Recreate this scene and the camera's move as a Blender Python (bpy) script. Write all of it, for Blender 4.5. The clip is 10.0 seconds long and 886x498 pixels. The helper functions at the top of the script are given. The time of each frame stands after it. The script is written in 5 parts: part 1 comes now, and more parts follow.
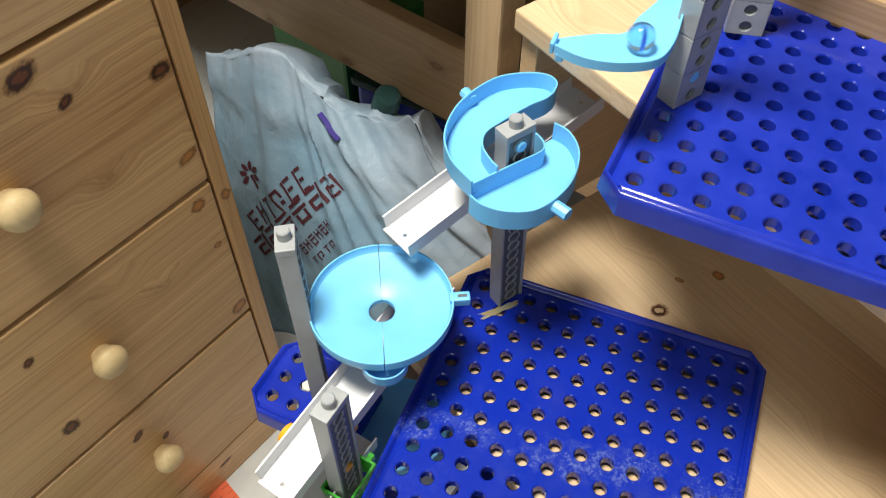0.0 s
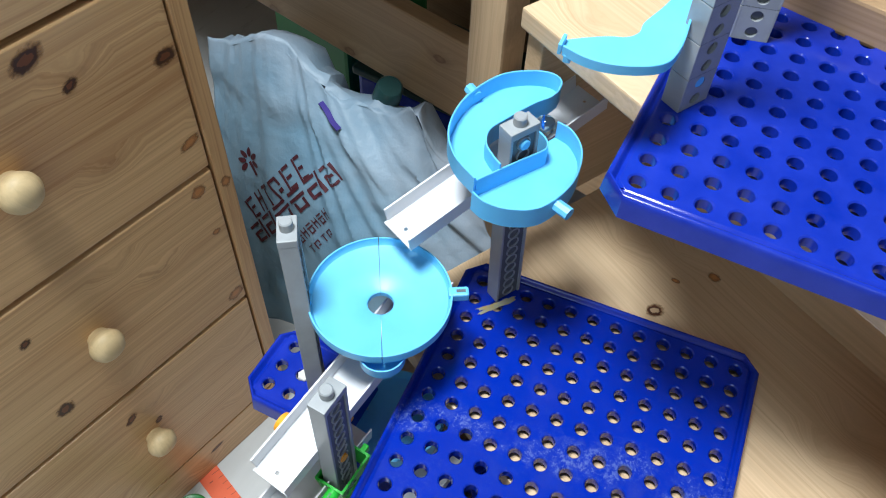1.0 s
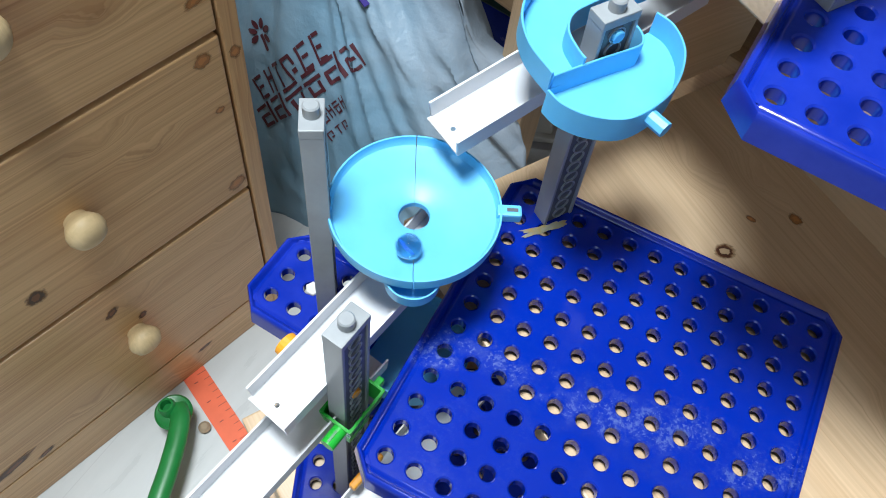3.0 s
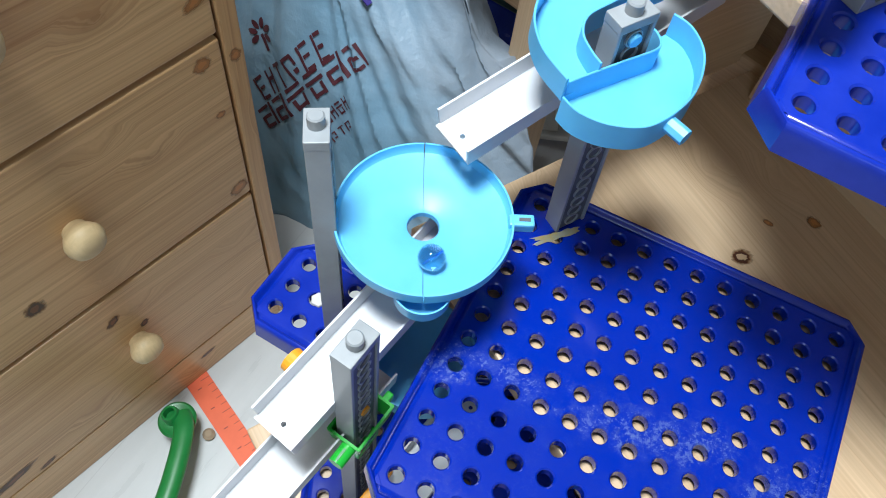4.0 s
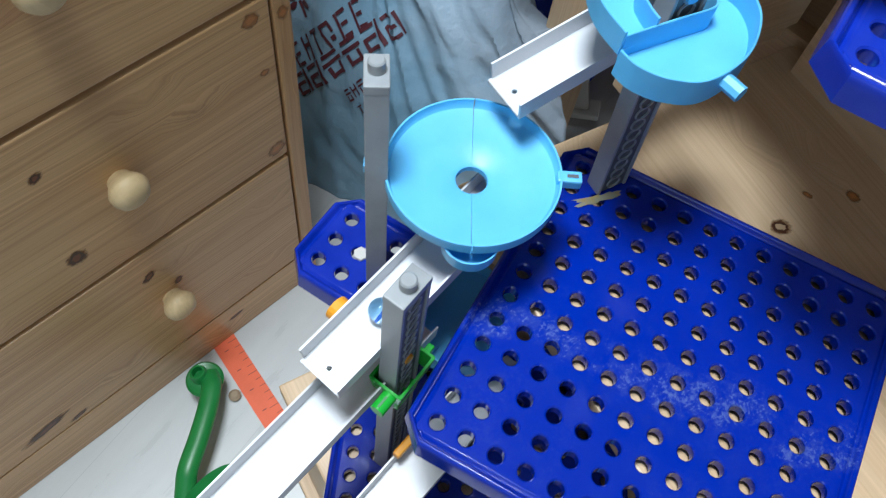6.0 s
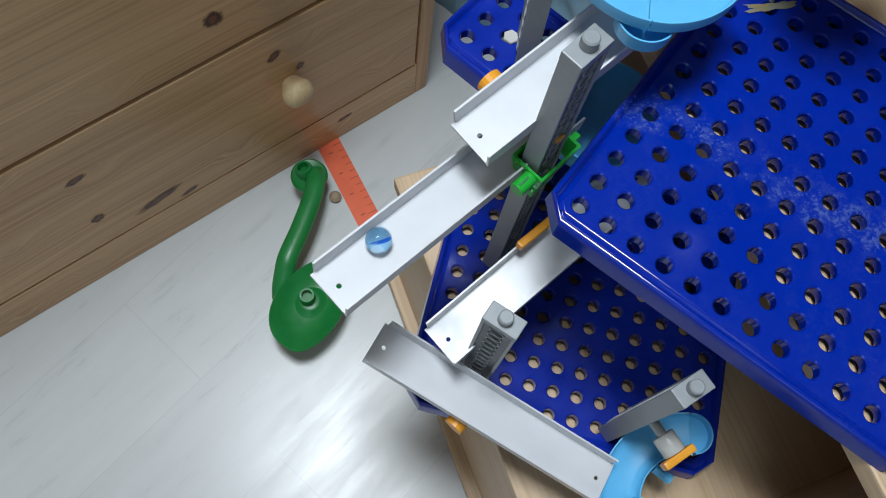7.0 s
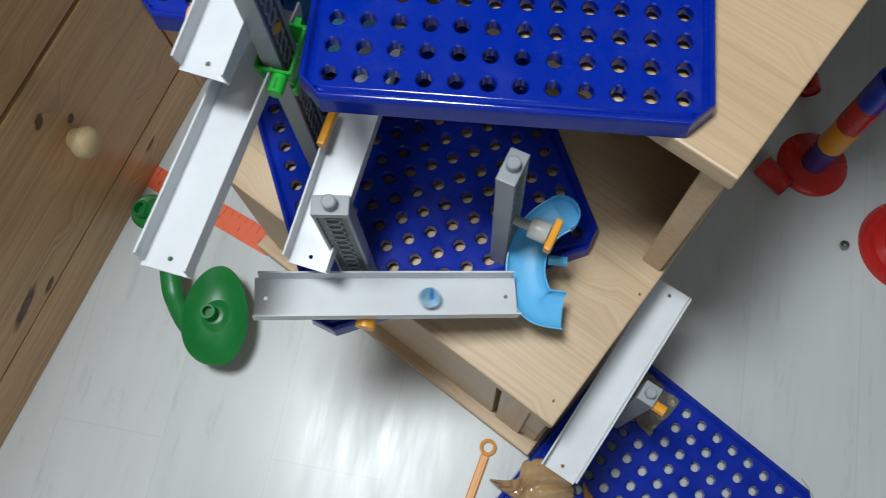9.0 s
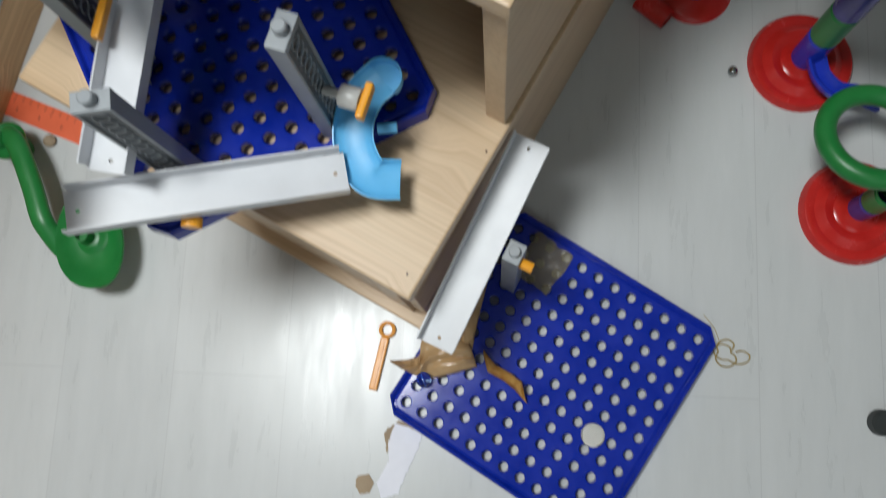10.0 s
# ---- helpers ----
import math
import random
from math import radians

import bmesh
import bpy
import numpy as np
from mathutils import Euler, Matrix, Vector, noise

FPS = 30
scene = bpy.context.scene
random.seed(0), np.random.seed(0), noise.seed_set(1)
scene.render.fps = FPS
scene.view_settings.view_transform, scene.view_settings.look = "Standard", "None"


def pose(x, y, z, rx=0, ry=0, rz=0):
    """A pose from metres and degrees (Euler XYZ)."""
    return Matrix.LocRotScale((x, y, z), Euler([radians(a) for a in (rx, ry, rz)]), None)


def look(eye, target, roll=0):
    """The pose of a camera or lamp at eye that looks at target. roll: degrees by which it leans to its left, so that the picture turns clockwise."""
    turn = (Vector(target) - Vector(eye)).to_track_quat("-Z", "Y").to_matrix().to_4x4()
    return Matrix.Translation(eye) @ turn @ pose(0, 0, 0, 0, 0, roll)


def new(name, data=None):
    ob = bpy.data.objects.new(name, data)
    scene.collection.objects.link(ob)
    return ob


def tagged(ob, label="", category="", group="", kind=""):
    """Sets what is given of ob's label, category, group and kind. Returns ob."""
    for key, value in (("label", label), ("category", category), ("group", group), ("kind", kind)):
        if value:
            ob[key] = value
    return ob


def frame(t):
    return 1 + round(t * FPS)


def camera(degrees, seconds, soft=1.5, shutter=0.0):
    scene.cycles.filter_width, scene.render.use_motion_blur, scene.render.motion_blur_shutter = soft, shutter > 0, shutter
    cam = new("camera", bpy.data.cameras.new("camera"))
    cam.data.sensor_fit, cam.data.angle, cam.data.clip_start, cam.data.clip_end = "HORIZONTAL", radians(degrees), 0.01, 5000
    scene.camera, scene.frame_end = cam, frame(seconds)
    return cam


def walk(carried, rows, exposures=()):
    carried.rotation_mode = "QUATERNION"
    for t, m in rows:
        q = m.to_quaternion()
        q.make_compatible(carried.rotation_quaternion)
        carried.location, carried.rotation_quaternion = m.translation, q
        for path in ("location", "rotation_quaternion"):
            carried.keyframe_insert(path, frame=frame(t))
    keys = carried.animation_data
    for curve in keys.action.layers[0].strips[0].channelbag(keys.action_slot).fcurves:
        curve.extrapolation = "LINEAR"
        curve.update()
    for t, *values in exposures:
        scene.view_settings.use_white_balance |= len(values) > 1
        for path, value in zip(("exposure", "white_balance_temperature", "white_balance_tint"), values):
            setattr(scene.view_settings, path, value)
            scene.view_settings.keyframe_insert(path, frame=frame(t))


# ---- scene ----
cam = camera(56.7, 10.0, soft=1.0, shutter=0.25)
PATH = [
    (0, (0.121, -0.183, 1.051), (-0.341, 0.975, -0.512), 0.2),
    (0.2, (0.117, -0.186, 1.047), (-0.323, 0.950, -0.540), 1.0),
    (0.5, (0.122, -0.181, 1.044), (-0.296, 0.927, -0.568), 1.4),
    (1, (0.115, -0.184, 1.056), (-0.322, 0.963, -0.524), 2.6),
    (1.5, (0.1, -0.189, 1.057), (-0.346, 0.993, -0.494), 5.6),
    (1.8, (0.086, -0.200, 1.034), (-0.334, 0.936, -0.558), 8.1),
    (2, (0.075, -0.194, 1.018), (-0.303, 0.891, -0.62), 9.4),
    (2.5, (0.066, -0.16, 0.989), (-0.276, 0.85, -0.703), 9.9),
    (4, (0.048, -0.121, 0.963), (-0.281, 0.841, -0.759), 9.1),
    (4.5, (0.047, -0.119, 0.963), (-0.285, 0.848, -0.756), 8.7),
    (5, (0.049, -0.124, 0.964), (-0.292, 0.849, -0.75), 8.6),
    (5.2, (0.047, -0.129, 0.959), (-0.298, 0.843, -0.754), 8.7),
    (6.3, (0.029, -0.185, 0.953), (-0.305, 0.683, -0.818), 11.8),
    (6.5, (0.022, -0.218, 0.932), (-0.3, 0.535, -0.892), 13.3),
    (7, (0.022, -0.221, 0.918), (-0.271, 0.404, -0.959), 12.9),
    (7.5, (0.087, -0.18, 0.913), (-0.181, 0.422, -0.975), 6.7),
    (7.8, (0.089, -0.212, 0.919), (-0.170, 0.382, -0.973), -3.8),
    (8, (0.073, -0.242, 0.923), (-0.142, 0.375, -0.968), -7.4),
    (8.5, (0.087, -0.263, 0.924), (-0.072, 0.355, -0.972), -9.0),
    (9, (0.112, -0.254, 0.926), (-0.011, 0.356, -0.974), -6.0),
    (9.2, (0.148, -0.248, 0.920), (0.029, 0.357, -0.982), -8.1),
    (9.5, (0.206, -0.241, 0.914), (0.106, 0.334, -0.999), -12.1),
    (9.8, (0.237, -0.249, 0.906), (0.122, 0.260, -1.025), -16.3),
    (10, (0.237, -0.255, 0.885), (0.127, 0.101, -1.08), -19.8),
]
EXPOSURES = [(0, 0.05, 7600, 7), (0.5, 0.04, 6250, 4), (4.6, 0.04, 5980, 4), (5.0, -0.06, 5920, 4), (5.2, -0.14, 5920, 4), (6.5, -0.42, 5960, 4), (7.2, -0.80, 6020, 5), (7.8, -0.62, 6060, 4), (9.0, -0.68, 6200, 4), (9.8, -0.57, 6300, 4), (10, -0.62, 6450, 5)]
walk(cam, [(t, look(eye, target, roll)) for t, eye, target, roll in PATH], EXPOSURES)

# ---- light: a ceiling lamp over the chest's side of the room, and a window behind ----
STEP1, STEP2, STEP3 = 0.240, 0.461, 0.689
world = bpy.data.worlds.new("sky")
scene.world = world
world.use_nodes = True
sky = world.node_tree.nodes.new("ShaderNodeTexSky")
sky.sky_type, sky.sun_disc, sky.sun_elevation, sky.sun_rotation = "NISHITA", False, radians(40), radians(200)
world.node_tree.links.new(sky.outputs[0], world.node_tree.nodes["Background"].inputs[0])
world.node_tree.nodes["Background"].inputs[1].default_value = 0.12


def area_lamp(name, m, sx, sy, power, colour):
    data = bpy.data.lights.new(name, "AREA")
    data.shape, data.size, data.size_y, data.energy, data.color = "RECTANGLE", sx, sy, power, colour
    ob = new(name, data)
    ob.matrix_world = m
    return ob


area_lamp("ceiling_lamp_light", pose(-0.285, -0.03, 2.20, 0, 0, 20), 0.42, 0.42, 53, (0.97, 0.985, 1.0))
area_lamp("window_light", look((0.45, -1.95, 1.95), (-0.3, 0.3, 0.65)), 1.3, 0.9, 10.5, (0.76, 0.91, 1.0))


# ---- materials ----
class Nodes:
    def __init__(self, name):
        self.mat = bpy.data.materials.new(name)
        self.mat.use_nodes = True
        self.t = self.mat.node_tree
        self.b = self.t.nodes["Principled BSDF"]

    def n(self, kind, **kw):
        node = self.t.nodes.new("ShaderNode" + kind)
        for k, v in kw.items():
            node.inputs[k].default_value = v
        return node

    def link(self, a, b):
        self.t.links.new(a, b)

    def ramp(self, src, stops):
        r = self.t.nodes.new("ShaderNodeValToRGB")
        els = r.color_ramp.elements
        while len(els) < len(stops):
            els.new(0.5)
        for e, (p, c) in zip(els, stops):
            e.position, e.color = p, (*c, 1) if len(c) == 3 else c
        self.link(src, r.inputs[0])
        return r.outputs[0]

    def mix(self, fac, a, b, mode="MIX"):
        m = self.t.nodes.new("ShaderNodeMix")
        m.data_type, m.blend_type = "RGBA", mode
        for sock, v in ((m.inputs[0], fac), (m.inputs[6], a), (m.inputs[7], b)):
            if isinstance(v, (int, float)):
                sock.default_value = v
            elif isinstance(v, tuple):
                sock.default_value = (*v, 1)
            else:
                self.link(v, sock)
        return m.outputs[2]

    def bump(self, h, strength, distance):
        bp = self.n("Bump", Strength=strength, Distance=distance)
        self.link(h, bp.inputs["Height"])
        self.link(bp.outputs[0], self.b.inputs["Normal"])

    def coords(self, scale=(1, 1, 1), rand=True):
        tc = self.t.nodes.new("ShaderNodeTexCoord")
        mp = self.n("Mapping")
        mp.inputs["Scale"].default_value = scale
        self.link(tc.outputs["Object"], mp.inputs[0])
        if rand:
            oi = self.t.nodes.new("ShaderNodeObjectInfo")
            mul = self.t.nodes.new("ShaderNodeVectorMath")
            mul.operation = "SCALE"
            mul.inputs[0].default_value = (7.3, 5.1, 9.7)
            self.link(oi.outputs["Random"], mul.inputs["Scale"])
            self.link(mul.outputs[0], mp.inputs["Location"])
        return mp.outputs[0]


def plastic(name, colour, rough=0.3, wear=0.15, scuff=0.25, sub=0.0, tint=None):
    k = Nodes(name)
    co = k.coords((1, 1, 1))
    fine = k.n("TexNoise", Scale=260.0, Detail=4.0)
    wide = k.n("TexNoise", Scale=28.0, Detail=5.0, Roughness=0.65)
    for q in (fine, wide):
        k.link(co, q.inputs["Vector"])
    dark = tuple(c * (1 - wear) for c in colour)
    lite = tint or tuple(min(1, c * (1 + wear) + 0.01) for c in colour)
    k.link(k.ramp(wide.outputs[0], [(0.3, dark), (0.7, lite)]), k.b.inputs["Base Color"])
    k.link(k.ramp(wide.outputs[0], [(0.35, (rough,) * 3), (0.75, (rough + scuff,) * 3)]), k.b.inputs["Roughness"])
    k.bump(fine.outputs[0], 0.06, 0.0006)
    if sub:
        k.b.inputs["Subsurface Weight"].default_value = sub
        k.b.inputs["Subsurface Radius"].default_value = (0.004, 0.004, 0.004)
    return k.mat


def wood(name, grain, across, light, dark, knot=(0.1, 0.035, 0.012), knots=1.0, rough=0.42, streaks=0.55):
    """Lacquered pine: the grain runs along one axis of the object, the boards show the other."""
    k = Nodes(name)
    co = k.coords((1, 1, 1))
    sep = k.n("SeparateXYZ")
    k.link(co, sep.inputs[0])
    third = ({"X", "Y", "Z"} - {grain, across}).pop()

    def vec(a, b, c):
        cm = k.n("CombineXYZ")
        for i, (axis, s) in enumerate(((grain, a), (across, b), (third, c))):
            mu = k.n("Math")
            mu.operation = "MULTIPLY"
            k.link(sep.outputs[axis], mu.inputs[0])
            mu.inputs[1].default_value = s
            k.link(mu.outputs[0], cm.inputs[i])
        return cm.outputs[0]

    vor = k.t.nodes.new("ShaderNodeTexVoronoi")
    vor.voronoi_dimensions = "2D"
    vor.inputs["Scale"].default_value = 1.0
    rag = k.n("TexNoise", Scale=1.0, Detail=3.0)
    k.link(vec(55, 110, 60), rag.inputs["Vector"])
    sway = k.t.nodes.new("ShaderNodeVectorMath")
    sway.operation = "MULTIPLY_ADD"
    k.link(rag.outputs["Color"], sway.inputs[0])
    sway.inputs[1].default_value = (0.07, 0.07, 0.0)
    k.link(vec(6.2, 11.0, 0), sway.inputs[2])
    k.link(sway.outputs[0], vor.inputs["Vector"])
    halo = k.n("MapRange")
    for s, v in (("From Min", 0.0), ("From Max", 0.22), ("To Min", 1.0), ("To Max", 0.0)):
        halo.inputs[s].default_value = v
    k.link(vor.outputs["Distance"], halo.inputs["Value"])
    # straight grain, parted round the knots
    bend = k.n("Math")
    bend.operation = "MULTIPLY"
    k.link(halo.outputs[0], bend.inputs[0])
    bend.inputs[1].default_value = 0.016
    wob = k.n("TexNoise", Scale=1.0, Detail=2.0)
    k.link(vec(2.4, 7.0, 4.0), wob.inputs["Vector"])
    off = k.n("Math")
    off.operation = "MULTIPLY_ADD"
    k.link(wob.outputs[0], off.inputs[0])
    off.inputs[1].default_value = 0.03
    k.link(bend.outputs[0], off.inputs[2])
    shift = k.n("Math")
    k.link(sep.outputs[across], shift.inputs[0])
    k.link(off.outputs[0], shift.inputs[1])

    def streak(a, b, c, detail):
        cm = k.n("CombineXYZ")
        for idx, (src, s) in enumerate(((sep.outputs[grain], a), (shift.outputs[0], b), (sep.outputs[third], c))):
            mu = k.n("Math")
            mu.operation = "MULTIPLY"
            k.link(src, mu.inputs[0])
            mu.inputs[1].default_value = s
            k.link(mu.outputs[0], cm.inputs[idx])
        nz = k.n("TexNoise", Scale=1.0, Detail=detail, Roughness=0.6)
        k.link(cm.outputs[0], nz.inputs["Vector"])
        return nz.outputs[0]

    mid = tuple(0.6 * a + 0.4 * b for a, b in zip(light, dark))
    late = streak(0.9, 62, 30, 3.0)
    fine = streak(4.0, 330, 240, 4.0)
    tone = streak(0.5, 13, 9, 1.0)
    ring = k.ramp(late, [(0.34, light), (0.47, mid), (0.525, dark), (0.545, light), (0.60, mid), (0.655, dark), (0.675, light)])
    body = k.mix(streaks, k.mix(0.5, light, mid), ring)
    body = k.mix(0.30, body, k.ramp(fine, [(0.35, tuple(c * 0.62 for c in dark)), (0.62, tuple(min(1, c * 1.1) for c in light))]))
    body = k.mix(0.34, body, k.ramp(tone, [(0.35, dark), (0.65, light)]))
    fibre = fine
    rim = k.ramp(vor.outputs["Distance"], [(0.0, (0.65 * knots,) * 3), (0.03, (0.8 * knots,) * 3), (0.052, (knots,) * 3), (0.066, (0.4 * knots,) * 3), (0.15, (0, 0, 0))])
    rgb = k.n("RGBToBW")
    k.link(rim, rgb.inputs[0])
    pick = k.n("SeparateXYZ")
    k.link(vor.outputs["Color"], pick.inputs[0])
    some = k.n("Math")
    some.operation = "GREATER_THAN"
    k.link(pick.outputs[0], some.inputs[0])
    some.inputs[1].default_value = 0.42
    keep = k.n("Math")
    keep.operation = "MULTIPLY"
    k.link(rgb.outputs[0], keep.inputs[0])
    k.link(some.outputs[0], keep.inputs[1])
    body = k.mix(keep.outputs[0], body, knot)
    k.link(body, k.b.inputs["Base Color"])
    k.b.inputs["Roughness"].default_value = rough
    k.bump(fibre, 0.12, 0.0006)
    return k.mat


PINE_L, PINE_D = (0.67, 0.50, 0.325), (0.50, 0.325, 0.18)
CHEST_L, CHEST_D = (0.72, 0.47, 0.235), (0.36, 0.165, 0.06)
M = {}
M["pine_x"] = wood("pine_along_x", "X", "Y", PINE_L, PINE_D, knots=0.08, streaks=0.7)
M["pine_y"] = wood("pine_along_y", "Y", "Z", PINE_L, PINE_D, knots=0.8)
M["pine_z"] = wood("pine_along_z", "Z", "X", PINE_L, PINE_D, knots=0.6)
M["bed_x"] = wood("bed_pine", "X", "Z", (0.46, 0.31, 0.18), (0.30, 0.18, 0.09), knots=0.7)
M["chest_x"] = wood("chest_pine", "X", "Z", CHEST_L, CHEST_D, knots=0.2, rough=0.36, streaks=0.7)
M["chest_z"] = wood("chest_pine_upright", "Z", "X", CHEST_L, CHEST_D, knots=0.4, rough=0.36)
M["knob"] = wood("turned_birch", "Y", "X", (0.66, 0.50, 0.28), (0.57, 0.42, 0.22), knots=0.0, rough=0.5)
M["board"] = plastic("blue_board_plastic", (0.002, 0.020, 0.33), 0.12, 0.12, 0.06)
M["board"].node_tree.nodes["Principled BSDF"].inputs["Specular IOR Level"].default_value = 0.46
M["sky_blue"] = plastic("sky_blue_plastic", (0.14, 0.50, 0.85), 0.36, 0.05, 0.1, 0.15)
M["white"] = plastic("white_plastic", (0.66, 0.67, 0.70), 0.28, 0.03, 0.2, 0.1)
M["grey"] = plastic("silver_grey_plastic", (0.30, 0.32, 0.34), 0.3, 0.1, 0.2)
# darker copy of the silver grey, with the shade of recesses in its colour
M["grey_shaded"] = plastic("grey_plastic_painted_shade", (0.10, 0.108, 0.12), 0.35, 0.1, 0.2)
M["green"] = plastic("green_plastic", (0.012, 0.18, 0.035), 0.34, 0.1, 0.1)
M["lime"] = plastic("bright_green_plastic", (0.03, 0.42, 0.035), 0.25, 0.1, 0.1)
M["orange"] = plastic("orange_plastic", (0.85, 0.36, 0.02), 0.28, 0.08, 0.15)
M["orange_wand"] = plastic("amber_plastic", (0.78, 0.34, 0.07), 0.3, 0.08, 0.15)
M["red"] = plastic("red_plastic", (0.52, 0.015, 0.012), 0.2, 0.12, 0.12)
M["violet"] = plastic("violet_plastic", (0.06, 0.045, 0.26), 0.2, 0.12, 0.12)
M["blue"] = plastic("royal_blue_plastic", (0.01, 0.035, 0.45), 0.18, 0.12, 0.12)
M["strip"] = plastic("orange_red_card", (0.78, 0.13, 0.045), 0.5, 0.06, 0.1)
M["scale_ink"] = plastic("dark_red_ink", (0.30, 0.04, 0.02), 0.5, 0.1, 0.1)
M["gear"] = plastic("milky_grey_plastic", (0.55, 0.54, 0.52), 0.3, 0.05, 0.1, 0.2)
M["paper"] = plastic("torn_paper", (0.82, 0.82, 0.90), 0.8, 0.04, 0.1)
M["scrap"] = plastic("brown_card_scrap", (0.36, 0.27, 0.18), 0.8, 0.2, 0.1)
M["black"] = plastic("black_rubber", (0.02, 0.025, 0.025), 0.5, 0.2, 0.2)
M["thread"] = plastic("ochre_rubber_thread", (0.35, 0.25, 0.08), 0.4, 0.1, 0.1)
M["ink"] = plastic("maroon_ink", (0.10, 0.022, 0.035), 0.45, 0.15, 0.1)
M["hollow"] = plastic("dark_teal_lid", (0.01, 0.05, 0.05), 0.3, 0.2, 0.1)
M["wall"] = plastic("painted_wall", (0.55, 0.55, 0.54), 0.75, 0.03, 0.05)


def make_more_materials():
    k = Nodes("coin_metal")
    k.b.inputs["Metallic"].default_value, k.b.inputs["Roughness"].default_value = 1, 0.35
    k.b.inputs["Base Color"].default_value = (0.36, 0.35, 0.33, 1)
    nz = k.n("TexNoise", Scale=900.0)
    k.bump(nz.outputs[0], 0.5, 0.0004)
    M["coin"] = k.mat
    k = Nodes("polished_steel")
    k.b.inputs["Metallic"].default_value, k.b.inputs["Roughness"].default_value = 1, 0.12
    k.b.inputs["Base Color"].default_value = (0.35, 0.36, 0.36, 1)
    M["steel"] = k.mat
    k = Nodes("marble_glass")
    k.b.inputs["Transmission Weight"].default_value, k.b.inputs["Roughness"].default_value = 1, 0.02
    k.b.inputs["IOR"].default_value = 1.5
    k.b.inputs["Base Color"].default_value = (0.52, 0.76, 0.94, 1)
    M["glass"] = k.mat
    M["swirl"] = plastic("blue_glass_swirl", (0.03, 0.17, 0.72), 0.15, 0.3, 0.1)
    # pine knots: a dark ragged rim round a red-brown heart
    for name, heart, rim in (("knot", (0.15, 0.05, 0.018), (0.045, 0.016, 0.008)), ("pale_knot", (0.48, 0.20, 0.06), (0.34, 0.15, 0.05)), ("chipped_knot", (0.50, 0.36, 0.22), (0.055, 0.016, 0.008))):
        k = Nodes(name + "_wood")
        co = k.coords((1, 1, 1), False)
        away = k.t.nodes.new("ShaderNodeVectorMath")
        away.operation = "LENGTH"
        k.link(co, away.inputs[0])
        nz = k.n("TexNoise", Scale=2.6, Detail=4.0)
        k.link(k.coords((1, 1, 1)), nz.inputs["Vector"])
        wav = k.n("Math")
        wav.operation = "MULTIPLY_ADD"
        k.link(nz.outputs[0], wav.inputs[0])
        wav.inputs[1].default_value = 0.7
        k.link(away.outputs["Value"], wav.inputs[2])
        k.link(k.ramp(wav.outputs[0], [(0.35, heart), (0.66, heart), (0.72, rim), (0.88, rim), (1.0, tuple(0.5 * (a + b) for a, b in zip(rim, CHEST_D)))]), k.b.inputs["Base Color"])
        fade = k.n("MapRange")
        for s_, v_ in (("From Min", 0.86), ("From Max", 1.24), ("To Min", 1.0), ("To Max", 0.0)):
            fade.inputs[s_].default_value = v_
        k.link(wav.outputs[0], fade.inputs["Value"])
        k.link(fade.outputs[0], k.b.inputs["Alpha"])
        k.b.inputs["Roughness"].default_value = 0.4
        M[name] = k.mat
    # packing tape: thin brown film
    k = Nodes("brown_packing_tape")
    nz = k.n("TexNoise", Scale=60.0, Detail=4.0)
    k.link(k.coords(), nz.inputs["Vector"])
    k.link(k.ramp(nz.outputs[0], [(0.3, (0.47, 0.29, 0.14)), (0.7, (0.56, 0.375, 0.20))]), k.b.inputs["Base Color"])
    k.b.inputs["Roughness"].default_value, k.b.inputs["Transmission Weight"].default_value = 0.09, 0.15
    k.bump(nz.outputs[0], 0.12, 0.002)
    M["tape"] = k.mat
    k = Nodes("clear_tape")
    nz = k.n("TexNoise", Scale=90.0, Detail=4.0)
    k.link(k.coords(), nz.inputs["Vector"])
    k.b.inputs["Base Color"].default_value = (0.30, 0.26, 0.17, 1)
    k.b.inputs["Roughness"].default_value, k.b.inputs["Alpha"].default_value = 0.25, 0.42
    k.bump(nz.outputs[0], 0.8, 0.003)
    M["clear_tape"] = k.mat
    k = Nodes("yellowed_tape")
    nz = k.n("TexNoise", Scale=120.0, Detail=4.0)
    k.link(k.coords(), nz.inputs["Vector"])
    k.link(k.ramp(nz.outputs[0], [(0.38, (0.50, 0.38, 0.12)), (0.55, (0.40, 0.40, 0.27))]), k.b.inputs["Base Color"])
    k.b.inputs["Roughness"].default_value, k.b.inputs["Alpha"].default_value = 0.3, 0.48
    M["old_tape"] = k.mat
    k = Nodes("amber_rolled_tape")
    nz = k.n("TexNoise", Scale=140.0, Detail=3.0)
    k.link(k.coords(), nz.inputs["Vector"])
    k.link(k.ramp(nz.outputs[0], [(0.35, (0.42, 0.19, 0.035)), (0.65, (0.58, 0.33, 0.10))]), k.b.inputs["Base Color"])
    k.b.inputs["Roughness"].default_value, k.b.inputs["Transmission Weight"].default_value = 0.1, 0.25
    k.bump(nz.outputs[0], 0.4, 0.002)
    M["rolled_tape"] = k.mat
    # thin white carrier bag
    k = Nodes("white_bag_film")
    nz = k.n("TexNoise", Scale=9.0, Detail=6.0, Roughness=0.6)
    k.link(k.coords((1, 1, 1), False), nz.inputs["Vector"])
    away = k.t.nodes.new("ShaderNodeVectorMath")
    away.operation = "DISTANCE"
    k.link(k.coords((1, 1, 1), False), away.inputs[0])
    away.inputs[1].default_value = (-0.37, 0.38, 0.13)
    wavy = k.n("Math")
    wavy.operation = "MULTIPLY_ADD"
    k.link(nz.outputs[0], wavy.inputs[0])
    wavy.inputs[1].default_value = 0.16
